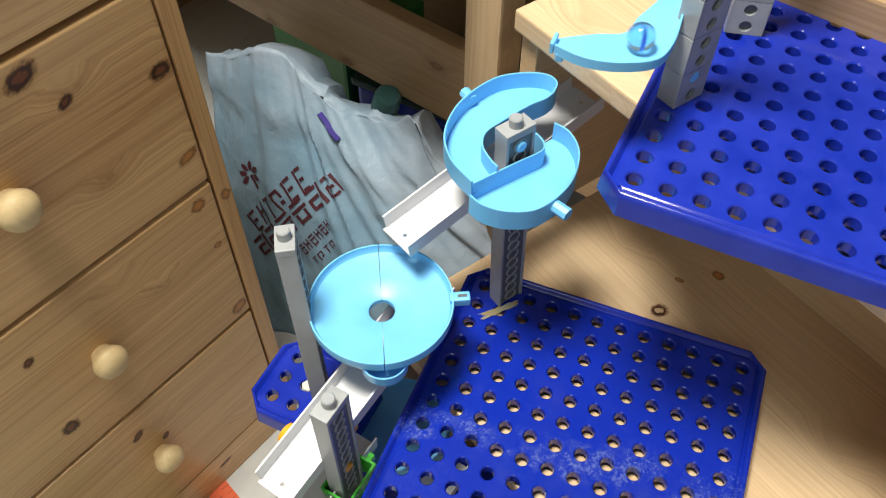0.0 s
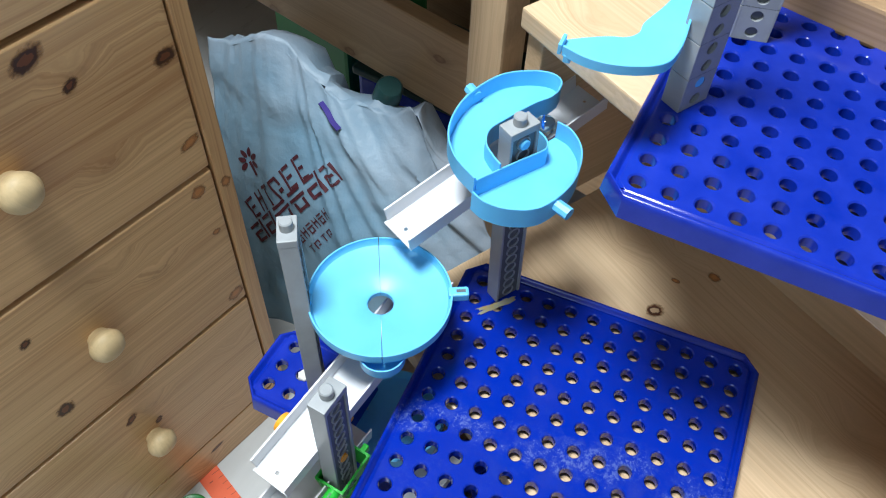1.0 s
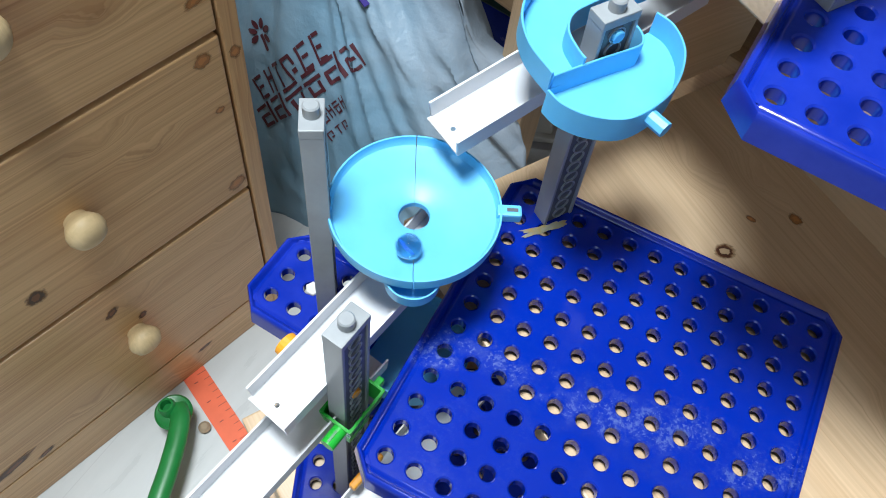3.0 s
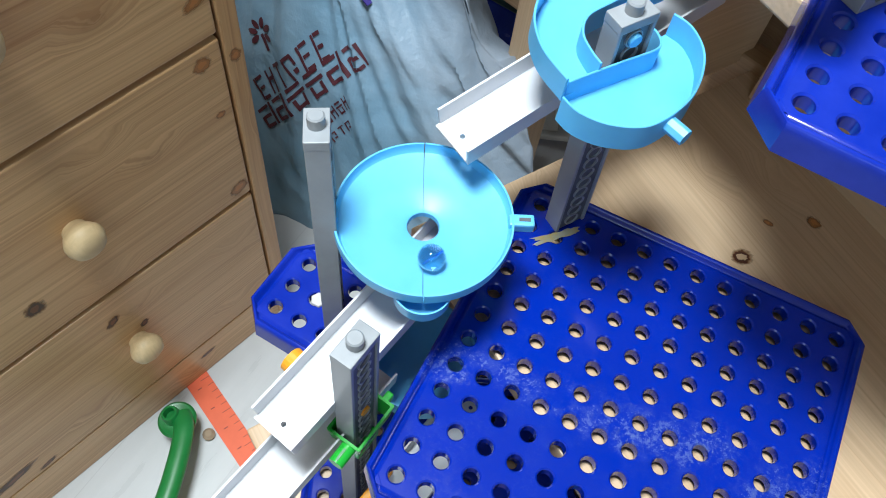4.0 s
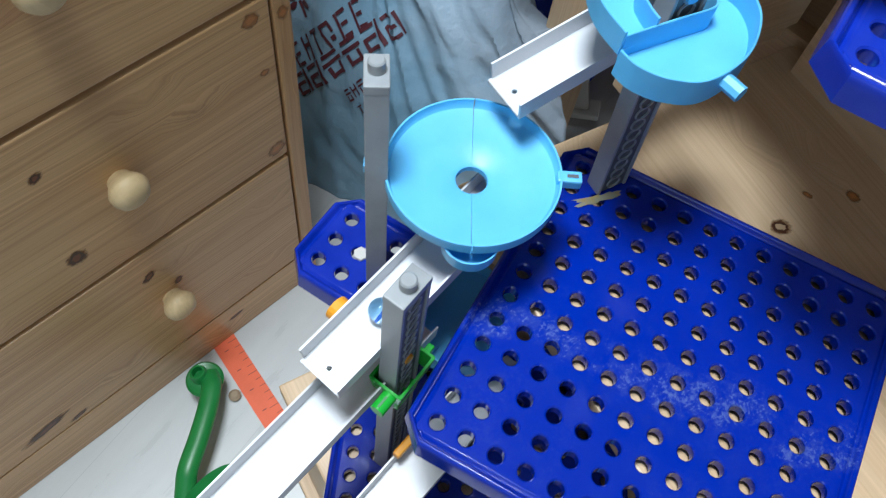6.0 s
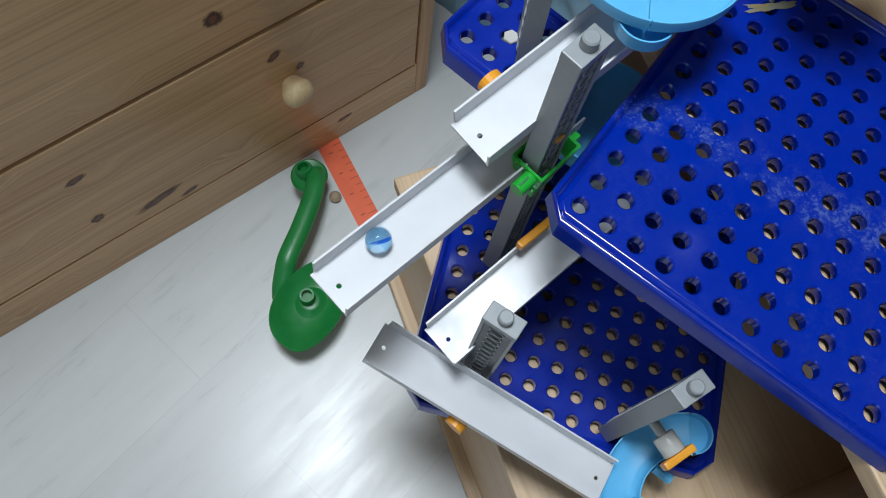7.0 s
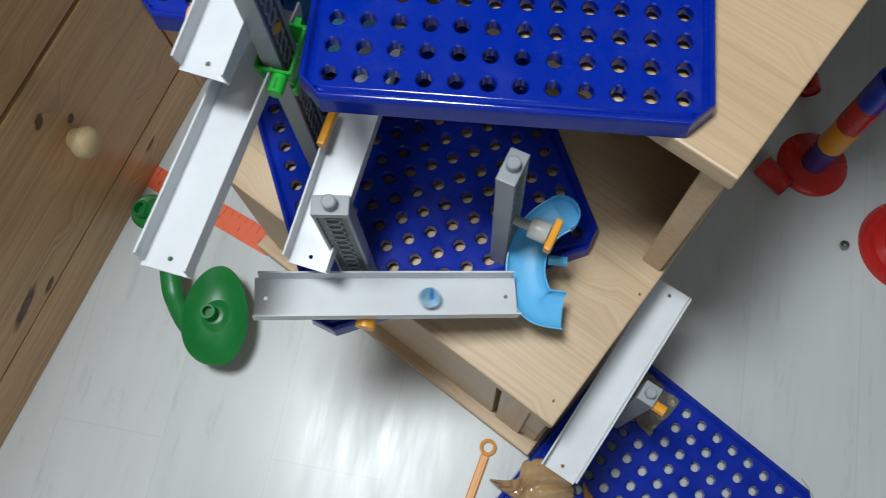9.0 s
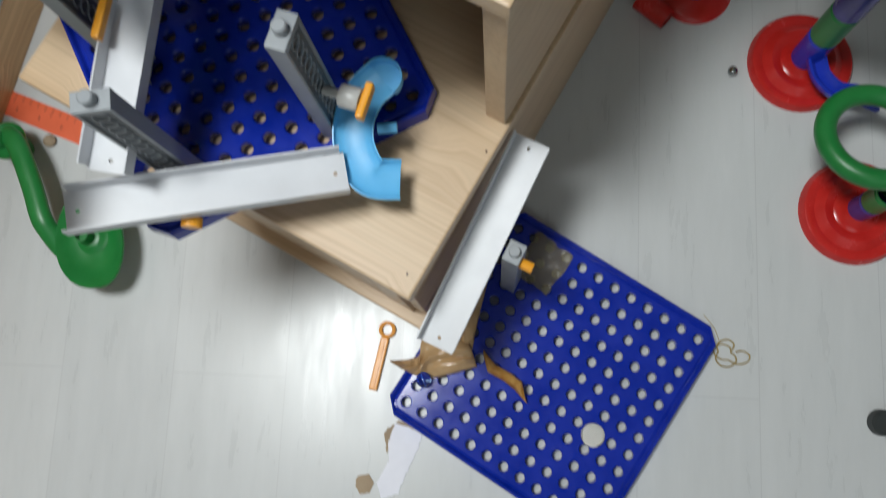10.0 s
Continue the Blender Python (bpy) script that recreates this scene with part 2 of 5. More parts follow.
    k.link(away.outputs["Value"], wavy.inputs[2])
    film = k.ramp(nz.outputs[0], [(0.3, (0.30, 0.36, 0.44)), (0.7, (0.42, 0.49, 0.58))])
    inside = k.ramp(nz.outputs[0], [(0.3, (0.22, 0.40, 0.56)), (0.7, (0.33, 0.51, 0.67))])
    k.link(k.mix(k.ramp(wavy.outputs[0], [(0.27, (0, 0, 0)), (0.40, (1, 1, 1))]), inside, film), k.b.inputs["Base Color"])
    k.b.inputs["Roughness"].default_value = 0.48
    k.b.inputs["Alpha"].default_value = 0.84
    k.bump(nz.outputs[0], 0.5, 0.02)
    M["bag"] = k.mat
    # pale plank-pattern vinyl
    k = Nodes("pale_vinyl_floor")
    co = k.coords((1, 1, 1), False)
    br = k.n("TexBrick", Scale=1.0)
    br.inputs["Color1"].default_value, br.inputs["Color2"].default_value = (0.57, 0.58, 0.585, 1), (0.60, 0.608, 0.61, 1)
    br.inputs["Mortar"].default_value = (0.535, 0.54, 0.545, 1)
    br.inputs["Mortar Size"].default_value, br.inputs["Mortar Smooth"].default_value = 0.0007, 0.3
    br.inputs["Brick Width"].default_value, br.inputs["Row Height"].default_value = 0.9, 0.125
    k.link(co, br.inputs["Vector"])
    gr = k.n("TexNoise", Scale=1.0, Detail=6.0, Roughness=0.65)
    mp = k.n("Mapping")
    mp.inputs["Scale"].default_value = (9, 48, 1)
    k.link(co, mp.inputs[0])
    k.link(mp.outputs[0], gr.inputs["Vector"])
    k.link(k.mix(0.5, br.outputs[0], k.ramp(gr.outputs[0], [(0.3, (0.86, 0.865, 0.865)), (0.7, (1, 1, 1))]), "MULTIPLY"), k.b.inputs["Base Color"])
    k.link(k.ramp(gr.outputs[0], [(0.3, (0.25,) * 3), (0.7, (0.36,) * 3)]), k.b.inputs["Roughness"])
    k.bump(gr.outputs[0], 0.05, 0.0008)
    M["floor"] = k.mat
    # board with dried rub marks
    k = Nodes("rubbed_blue_board_plastic")
    co = k.coords((1, 1, 1), False)
    a = k.n("TexNoise", Scale=16.0, Detail=3.0)
    b = k.n("TexNoise", Scale=130.0, Detail=6.0, Roughness=0.75)
    for q in (a, b):
        k.link(co, q.inputs["Vector"])
    sep = k.n("SeparateXYZ")
    k.link(co, sep.inputs[0])
    line = k.n("Math")
    line.operation = "MULTIPLY_ADD"
    k.link(sep.outputs["X"], line.inputs[0])
    line.inputs[1].default_value = -0.16
    k.link(sep.outputs["Y"], line.inputs[2])
    sway = k.n("Math")
    sway.operation = "MULTIPLY_ADD"
    k.link(a.outputs[0], sway.inputs[0])
    sway.inputs[1].default_value = 0.06
    k.link(line.outputs[0], sway.inputs[2])
    band = k.ramp(sway.outputs[0], [(0.0, (0.12, 0.12, 0.12)), (0.008, (1, 1, 1)), (0.022, (1, 1, 1)), (0.034, (0.06, 0.06, 0.06))])
    dots = k.n("TexNoise", Scale=420.0, Detail=3.0, Roughness=0.7)
    k.link(co, dots.inputs["Vector"])
    smear = k.mix(0.45, k.ramp(b.outputs[0], [(0.45, (0.05, 0.05, 0.05)), (0.62, (0.8, 0.8, 0.8))]), k.ramp(dots.outputs[0], [(0.54, (0, 0, 0)), (0.64, (1, 1, 1))]))
    sm = k.n("Math")
    sm.operation = "MULTIPLY"
    patchy = k.n("TexNoise", Scale=30.0, Detail=4.0, Roughness=0.6)
    k.link(co, patchy.inputs["Vector"])
    k.link(k.mix(1.0, band, k.ramp(patchy.outputs[0], [(0.42, (0.08, 0.08, 0.08)), (0.6, (1, 1, 1))]), "MULTIPLY"), sm.inputs[0])
    k.link(smear, sm.inputs[1])
    k.link(k.mix(sm.outputs[0], (0.002, 0.020, 0.33), (0.10, 0.15, 0.345)), k.b.inputs["Base Color"])
    k.link(k.ramp(sm.outputs[0], [(0.0, (0.13,) * 3), (0.5, (0.42,) * 3)]), k.b.inputs["Roughness"])
    k.b.inputs["Specular IOR Level"].default_value = 0.46
    M["board_rubbed"] = k.mat


make_more_materials()


# ---- building helpers ----
def part(name, bm, material, parent=None, label="", smooth=False, m=None):
    me = bpy.data.meshes.new(name)
    bmesh.ops.recalc_face_normals(bm, faces=bm.faces)
    bm.to_mesh(me)
    bm.free()
    for f in me.polygons:
        f.use_smooth = smooth
    me.materials.append(M[material])
    ob = new(name, me)
    if parent:
        ob.parent = parent
    if m is not None:
        ob.matrix_basis = m
    if label:
        ob["label"] = label
    if smooth:
        me.set_sharp_from_angle(angle=radians(38))
    return ob


def thing(name, m, label, category, group="", kind=""):
    ob = new(name)
    ob.matrix_basis = m
    ob.empty_display_size = 0.02
    return tagged(ob, label, category, group, kind)


def box(x0, y0, z0, x1, y1, z1, bevel=0.0, bm=None, seg=2):
    own = bmesh.new()
    bmesh.ops.create_cube(own, size=1, matrix=Matrix.Translation(((x0 + x1) / 2, (y0 + y1) / 2, (z0 + z1) / 2)) @ Matrix.Diagonal((x1 - x0, y1 - y0, z1 - z0, 1)))
    if bevel:
        bmesh.ops.bevel(own, geom=own.edges[:], offset=bevel, segments=seg, profile=0.6, affect="EDGES")
    if bm is None:
        return own
    me = bpy.data.meshes.new("tmp")
    own.to_mesh(me)
    own.free()
    bm.from_mesh(me)
    bpy.data.meshes.remove(me)
    return bm


def lathe(profile, seg=48, bm=None, a0=0.0, a1=360.0, c=(0, 0, 0)):
    bm = bm or bmesh.new()
    full = abs(a1 - a0) >= 359.9
    n = seg if full else seg + 1
    rings = []
    for i in range(n):
        a = radians(a0 + (a1 - a0) * i / seg)
        rings.append([bm.verts.new((c[0] + r * math.cos(a), c[1] + r * math.sin(a), c[2] + z)) for r, z in profile])
    for i in range(seg):
        p, q = rings[i], rings[(i + 1) % n]
        for j in range(len(profile) - 1):
            vs = (p[j], q[j], q[j + 1], p[j + 1])
            bm.faces.new(vs)
    bmesh.ops.remove_doubles(bm, verts=bm.verts[:], dist=1e-6)
    return bm


def spline(points, steps=8):
    pts = [Vector(p) for p in points]
    out = []
    for i in range(len(pts) - 1):
        p0, p1, p2, p3 = pts[max(i - 1, 0)], pts[i], pts[i + 1], pts[min(i + 2, len(pts) - 1)]
        for s in range(steps):
            t = s / steps
            out.append(0.5 * ((2 * p1) + (p2 - p0) * t + (2 * p0 - 5 * p1 + 4 * p2 - p3) * t * t + (3 * p1 - p0 - 3 * p2 + p3) * t ** 3))
    out.append(pts[-1])
    return out


def sweep(points, section, bm=None, closed=True, cap=True, up=(0, 0, 1)):
    """Sweeps a section of (side, height) pairs along points."""
    bm = bm or bmesh.new()
    rows = []
    for i, p in enumerate(points):
        d = (points[min(i + 1, len(points) - 1)] - points[max(i - 1, 0)]).normalized()
        side = d.cross(Vector(up)).normalized()
        top = side.cross(d)
        rows.append([bm.verts.new(p + side * s + top * h) for s, h in section])
    m = len(section)
    for a, b in zip(rows, rows[1:]):
        for j in range(m if closed else m - 1):
            bm.faces.new((a[j], a[(j + 1) % m], b[(j + 1) % m], b[j]))
    if cap and closed:
        bm.faces.new(rows[0])
        bm.faces.new(rows[-1])
    return bm


def tube(points, r, bm=None, seg=14):
    return sweep(points, [(r * math.cos(2 * math.pi * i / seg), r * math.sin(2 * math.pi * i / seg)) for i in range(seg)], bm)


def knot(parent, m, rx, ry, turn=0.0, kind="knot"):
    """A knot let into a board: a thin ragged disc in the board's face."""
    bm = bmesh.new()
    bmesh.ops.create_circle(bm, cap_ends=True, segments=24, radius=1.0)
    for v in bm.verts:
        a = math.atan2(v.co.y, v.co.x)
        v.co *= 1 + 0.10 * math.sin(2 * a + rx * 900) + 0.06 * math.sin(5 * a + ry * 700)
    return part("knot", bm, kind, parent, m=m @ pose(0, 0, 0, 0, 0, turn) @ Matrix.Diagonal((rx, ry, 1, 1)))


# ---- setting: floor, walls, ceiling ----
def setting():
    bm = bmesh.new()
    bmesh.ops.create_grid(bm, x_segments=2, y_segments=2, size=3.2)
    tagged(part("floor", bm, "floor", m=pose(0.3, 0.2, 0, 0, 0, 85)), "pale grey wood-pattern vinyl floor", "floor", kind="structure")
    for name, m, w in (("wall_north", pose(0.3, 2.25, 0, 0, 0, 0), 5.2), ("wall_south", pose(0.3, -2.05, 0, 0, 0, 0), 5.2)):
        tagged(part(name, box(-2.3, -0.05, 0, 2.3, 0.05, 2.4), "wall", m=m), "plain off-white painted wall", "wall", kind="structure")
    for name, x in (("wall_west", -2.0), ("wall_east", 2.6)):
        tagged(part(name, box(x - 0.05, -2.0, 0, x + 0.05, 2.2, 2.4), "wall"), "plain off-white painted wall", "wall", kind="structure")
    tagged(part("ceiling", box(-2.1, -2.1, 2.4, 2.7, 2.3, 2.5), "wall"), "plain white ceiling", "ceiling", kind="structure")


setting()


# ---- chest of drawers ----
KNOTS = [(-0.241, 0.328, 0.0095, 0.0095, 20, "knot"), (-0.040, 0.4715, 0.0085, 0.008, 10, "pale_knot"), (-0.034, 0.407, 0.005, 0.004, 0, "pale_knot"), (-0.033, 0.297, 0.011, 0.008, 25, "pale_knot"),
         (-0.195, 0.234, 0.009, 0.0055, 40, "knot"), (-0.170, 0.196, 0.006, 0.0045, 50, "knot"), (-0.134, 0.685, 0.015, 0.009, 25, "knot"), (-0.113, 0.649, 0.008, 0.005, 30, "knot"),
         (-0.033, 0.6275, 0.011, 0.008, 10, "knot"), (-0.034, 0.532, 0.012, 0.006, 20, "pale_knot"), (-0.237, 0.442, 0.0065, 0.005, 40, "knot"), (-0.409, 0.211, 0.011, 0.005, 12, "knot"),
         (-0.4145, 0.127, 0.0075, 0.0065, 20, "knot"), (-0.354, 0.098, 0.027, 0.0072, 12, "knot"), (-0.322, 0.079, 0.011, 0.004, 12, "knot"), (-0.52, 0.39, 0.010, 0.008, 10, "knot"), (-0.60, 0.16, 0.012, 0.008, 30, "knot")]


def chest():
    t = thing("chest_of_drawers", pose(-0.2722, 0.2472, 0, 0, 0, 73.15), "varnished knotty pine chest of drawers with round knobs", "chest of drawers")
    W, H, D = 0.86, 0.93, 0.40
    part("side_panel", box(-0.018, 0.0, 0, 0, D, H, 0.002), "chest_z", t)
    part("side_panel", box(-W, 0.0, 0, -W + 0.018, D, H, 0.002), "chest_z", t)
    part("top", box(-W - 0.01, -0.012, H, 0.01, D, H + 0.02, 0.004), "chest_x", t)
    part("base_rail", box(-W + 0.018, 0.0, 0.0, -0.018, 0.02, 0.0665, 0.0015), "chest_x", t)
    part("back_panel", box(-W + 0.018, D - 0.008, 0.0, -0.018, D, H), "chest_x", t)
    edges = [0.066, 0.277, 0.490, 0.703, 0.926]
    for z0, z1 in zip(edges, edges[1:]):
        part("drawer_divider", box(-W + 0.018, 0.018, z0 - 0.006, -0.018, D - 0.01, z0 + 0.004), "chest_x", t)
        d = part("drawer", box(-W + 0.021, 0.0, z0 + 0.003, -0.021, 0.019, z1 - 0.003, 0.0022), "chest_x", t)
        for x in (-0.183, -W + 0.183):
            prof = [(0.0, -0.0265), (0.008, -0.026), (0.0145, -0.0225), (0.0172, -0.0165), (0.0170, -0.0125), (0.0140, -0.007), (0.0110, -0.003), (0.0105, 0.0), (0.0, 0.0)]
            zc = (z0 + z1) / 2 + 0.005
            part("knob", lathe(prof, 28), "knob", d, "turned pale wooden knob", True, pose(x, 0, zc, -90, 0, 0))
        for x, z, rx, rz, turn, kind in KNOTS:
            if z0 < z < z1:
                knot(d, pose(x, -0.0004, z, 90, 0, 0), rx * 1.25, rz * 1.25, turn, kind)
    knot(t, pose(-0.123, -0.0004, 0.042, 90, 0, 0), 0.014, 0.0042, 8)
    knot(t, pose(-0.009, -0.0004, 0.461, 90, 0, 0), 0.007, 0.009, 8, "pale_knot")


chest()


# ---- wooden stairs with open compartments ----
STAIR = pose(0.172, -0.178, 0, 0, 0, -32.2)
SW = 0.392


def stairs():
    t = thing("stair_unit", STAIR, "pale pine storage stairs with three treads", "stairs")
    G = 0.157
    th = 0.018
    for i, z in enumerate((STEP1, STEP2, STEP3)):
        v0 = i * G
        depth = 3 * G + 0.03
        more = 0.034 if i == 2 else 0.0
        part("tread", box(-SW - more, v0, z - th, 0, depth, z, 0.002), "pine_x", t)
        zb = (0, STEP1, STEP2)[i]
        for x in (-SW - more + 0.004, -0.022):
            part("side_panel", box(x, v0 + 0.006, zb, x + 0.018, 3 * G + 0.028, z - th, 0.0015), "pine_y", t)
    fp = part("front_panel", box(-SW + 0.022, 0.003, 0.02, -0.058, 0.02, STEP1 - th, 0.001), "pine_x", t)
    knot(fp, pose(-0.235, 0.0026, 0.150, 90, 0, 0), 0.016, 0.005, -20)
    knot(fp, pose(-0.205, 0.0026, 0.128, 90, 0, 0), 0.012, 0.004, -20)
    part("front_stile", box(-0.052, 0.002, 0.02, -0.022, 0.02, STEP1 - th, 0.001), "pine_z", t)
    part("plinth", box(-SW, -0.010, 0, 0, 0.03, 0.02, 0.002), "pine_x", t)
    inv = STAIR.inverted()
    for x, y, z, rx, ry, turn, kind in ((0.146, 0.261, STEP2, 0.0105, 0.0085, 60, "chipped_knot"), (0.1555, 0.300, STEP2, 0.0055, 0.003, 20, "pale_knot"), (0.187, 0.318, STEP2, 0.0075, 0.006, 0, "pale_knot"),
                                        (0.2395, -0.0595, STEP1, 0.0013, 0.0019, 30, "knot"), (0.1715, -0.157, STEP1, 0.0013, 0.0019, 30, "knot")):
        knot(t, pose(*(inv @ Vector((x, y, z + 0.0004)))), rx, ry, turn, kind)
    part("back_panel", box(-SW + 0.022, 3 * G - 0.004, 0, -0.022, 3 * G + 0.012, STEP3 - th), "pine_x", t)


stairs()


# ---- bed frame behind the stairs ----
def bed():
    t = thing("bunk_bed", pose(-0.10, 0.505, 0, 0, 0, -16.85), "pine bunk bed with side rail, square leg and unseen shade boards", "bed")
    part("leg", box(-0.02, -0.02, 0, 0.025, 0.025, 0.70, 0.004), "pine_z", t)
    part("side_rail", box(-1.0, 0.0, 0.355, -0.02, 0.022, 0.472, 0.003), "bed_x", t)
    part("lower_board", box(-1.0, 0.50, 0.0, 0.6, 0.52, 0.70, 0.003), "bed_x", t)
    # unseen board, added to keep light out from under the bed
    part("end_board", box(-0.98, 0.03, 0.0, -0.96, 0.50, 0.70, 0.003), "bed_x", t)
    part("far_rail", box(0.04, 0.0, 0.355, 0.6, 0.022, 0.472, 0.003), "bed_x", t)
    # unseen boards added low overhead to shade the rail, clutter and bag top
    part("deck", box(-1.0, -0.135, 0.70, -0.01, 0.52, 0.73, 0.003), "bed_x", t)
    part("rear_deck", box(-0.006, -0.05, 0.70, 0.60, 0.52, 0.73, 0.003), "bed_x", t)


bed()


# ---- marble run: peg boards ----
def board_mesh(nx, ny, pitch=0.02, hole=0.0052, height=0.014):
    bm = bmesh.new()
    seg = 16
    hx, hy = nx * pitch / 2, ny * pitch / 2
    for i in range(nx):
        for j in range(ny):
            cx, cy = (i + 0.5) * pitch - hx, (j + 0.5) * pitch - hy
            outer, mid, inner, low = [], [], [], []
            for k in range(seg):
                a = 2 * math.pi * k / seg
                c, s = math.cos(a), math.sin(a)
                q = pitch / 2 / max(abs(c), abs(s))
                outer.append(bm.verts.new((cx + c * q, cy + s * q, 0)))
                mid.append(bm.verts.new((cx + c * (hole + 0.0011), cy + s * (hole + 0.0011), 0)))
                inner.append(bm.verts.new((cx + c * hole, cy + s * hole, -0.0010)))
                low.append(bm.verts.new((cx + c * (hole - 0.0003), cy + s * (hole - 0.0003), -0.0082)))
            for ring_a, ring_b in ((outer, mid), (mid, inner), (inner, low)):
                for k in range(seg):
                    bm.faces.new((ring_a[k], ring_a[(k + 1) % seg], ring_b[(k + 1) % seg], ring_b[k]))
    loops = []
    for off, cut, z in ((-0.0006, 0.0030, -0.0012), (-0.0006, 0.0030, 0.0002), (0.0004, 0.0036, 0.0), (0.0013, 0.0042, -0.0010), (0.0024, 0.0048, -0.0016), (0.0033, 0.0053, -0.0010),
                        (0.0040, 0.0057, 0.0006), (0.0048, 0.0062, 0.0020), (0.0058, 0.0069, 0.0026), (0.0070, 0.0077, 0.0024), (0.0080, 0.0084, 0.0014), (0.0086, 0.0088, -0.0004), (0.0090, 0.0091, -0.003), (0.0102, 0.0098, -height), (0.0082, 0.009, -height), (0.0076, 0.0086, -0.005)):
        X, Y = hx + off, hy + off
        c = cut * 1.7
        loops.append([bm.verts.new(p) for p in ((X, -Y + c, z), (X, Y - c, z), (X - c, Y, z), (-X + c, Y, z), (-X, Y - c, z), (-X, -Y + c, z), (-X + c, -Y, z), (X - c, -Y, z))])
    for a, b in zip(loops, loops[1:]):
        for k in range(8):
            bm.faces.new((a[k], a[(k + 1) % 8], b[(k + 1) % 8], b[k]))
    bmesh.ops.remove_doubles(bm, verts=bm.verts[:], dist=1e-5)
    bm.normal_update()
    for e in bm.edges:
        if e.calc_face_angle(0) > radians(36):
            e.smooth = False
    return bm


def boards():
    b2 = part("peg_board", board_mesh(12, 12), "board_rubbed", m=pose(0.11, 0.11, 0.475, 0, 0, 0), smooth=True)
    tagged(b2, "glossy dark blue peg board with rub marks on a tread", "peg board", "marble run boards")
    for name, m, label in (("peg_board", pose(0.2195, 0.268, 0.703, 0, 0, -4), "glossy dark blue peg board on the top tread"),
                           ("peg_board", pose(0.037, 0.045, 0.254, 0, 0, 23.6), "dark blue peg board on the shaded lowest tread"),
                           ("peg_board", pose(0.2965, -0.2318, 0.014, 0, 0, -35.4), "dark blue peg board lying on the floor")):
        ob = new(name, b2.data.copy())
        ob.data.materials[0] = M["board"]
        ob.matrix_basis = m
        tagged(ob, label, "peg board", "marble run boards")
    sb = part("peg_board", board_mesh(4, 3), "board", m=pose(-0.1020, 0.0900, 0.440, 0, 0, -4), smooth=True)
    tagged(sb, "small dark blue peg board with white plug, raised on post", "peg board")


boards()


# ---- posts ----
def hole_plate(w, pitch, n, r, z0, depth):
    """An upright plate in the y-z plane with a column of round holes, facing +x."""
    bm = bmesh.new()
    seg = 20
    for i in range(n):
        zc = z0 + pitch * (i + 0.5)
        rings = [[], [], []]
        for k in range(seg):
            a = 2 * math.pi * (k + 0.5) / seg
            c, s = math.cos(a), math.sin(a)
            q = min(w / 2 / max(abs(c), 1e-6), pitch / 2 / max(abs(s), 1e-6))
            for ring, (rad, x) in zip(rings, ((q, 0), (r, 0), (r, -depth))):
                ring.append(bm.verts.new((x, rad * c, zc + rad * s)))
        for p, q in zip(rings, rings[1:]):
            for k in range(seg):
                bm.faces.new((p[k], p[(k + 1) % seg], q[(k + 1) % seg], q[k]))
        for y in (-w / 2, w / 2):
            for z in (zc - pitch / 2, zc + pitch / 2):
                near = sorted(rings[0], key=lambda v: (v.co.y - y) ** 2 + (v.co.z - z) ** 2)[:2]
                bm.faces.new((near[0], near[1], bm.verts.new((0, y, z))))
    return bm


def holed_post(base, yaw, blocks, label):
    """Stacked smooth blocks, each with two round holes on its broad faces."""
    x, y, z = base
    t = thing("block_post", pose(x, y, z, 0, 0, yaw), label, "post", "block posts")
    for i in range(blocks):
        # inner block coloured dark for the shade inside the holes
        b = part("block", box(-0.0048, -0.0116, i * 0.0262 + 0.0004, 0.0048, 0.0116, (i + 1) * 0.0262 - 0.0004), "grey_shaded", t)
        bm = box(-0.0075, -0.0128, i * 0.0262, 0.0075, -0.0110, (i + 1) * 0.0262 - 0.0004, 0.0006)
        box(-0.0075, 0.0110, i * 0.0262, 0.0075, 0.0128, (i + 1) * 0.0262 - 0.0004, 0.0006, bm)
        part("side_wall", bm, "grey", b)
        for turn in (0, 180):
            part("hole_plate", hole_plate(0.0222, 0.0129, 2, 0.0042, i * 0.0262 + 0.0002, 0.0026), "grey", b, m=pose(0, 0, 0, 0, 0, turn) @ pose(0.0074, 0, 0))
    part("stud", lathe([(0, 0.0075), (0.0042, 0.0075), (0.0049, 0.0068), (0.0049, -0.001), (0, -0.001)], 20), "grey", t, smooth=True, m=pose(0, 0, blocks * 0.0262))
    return t


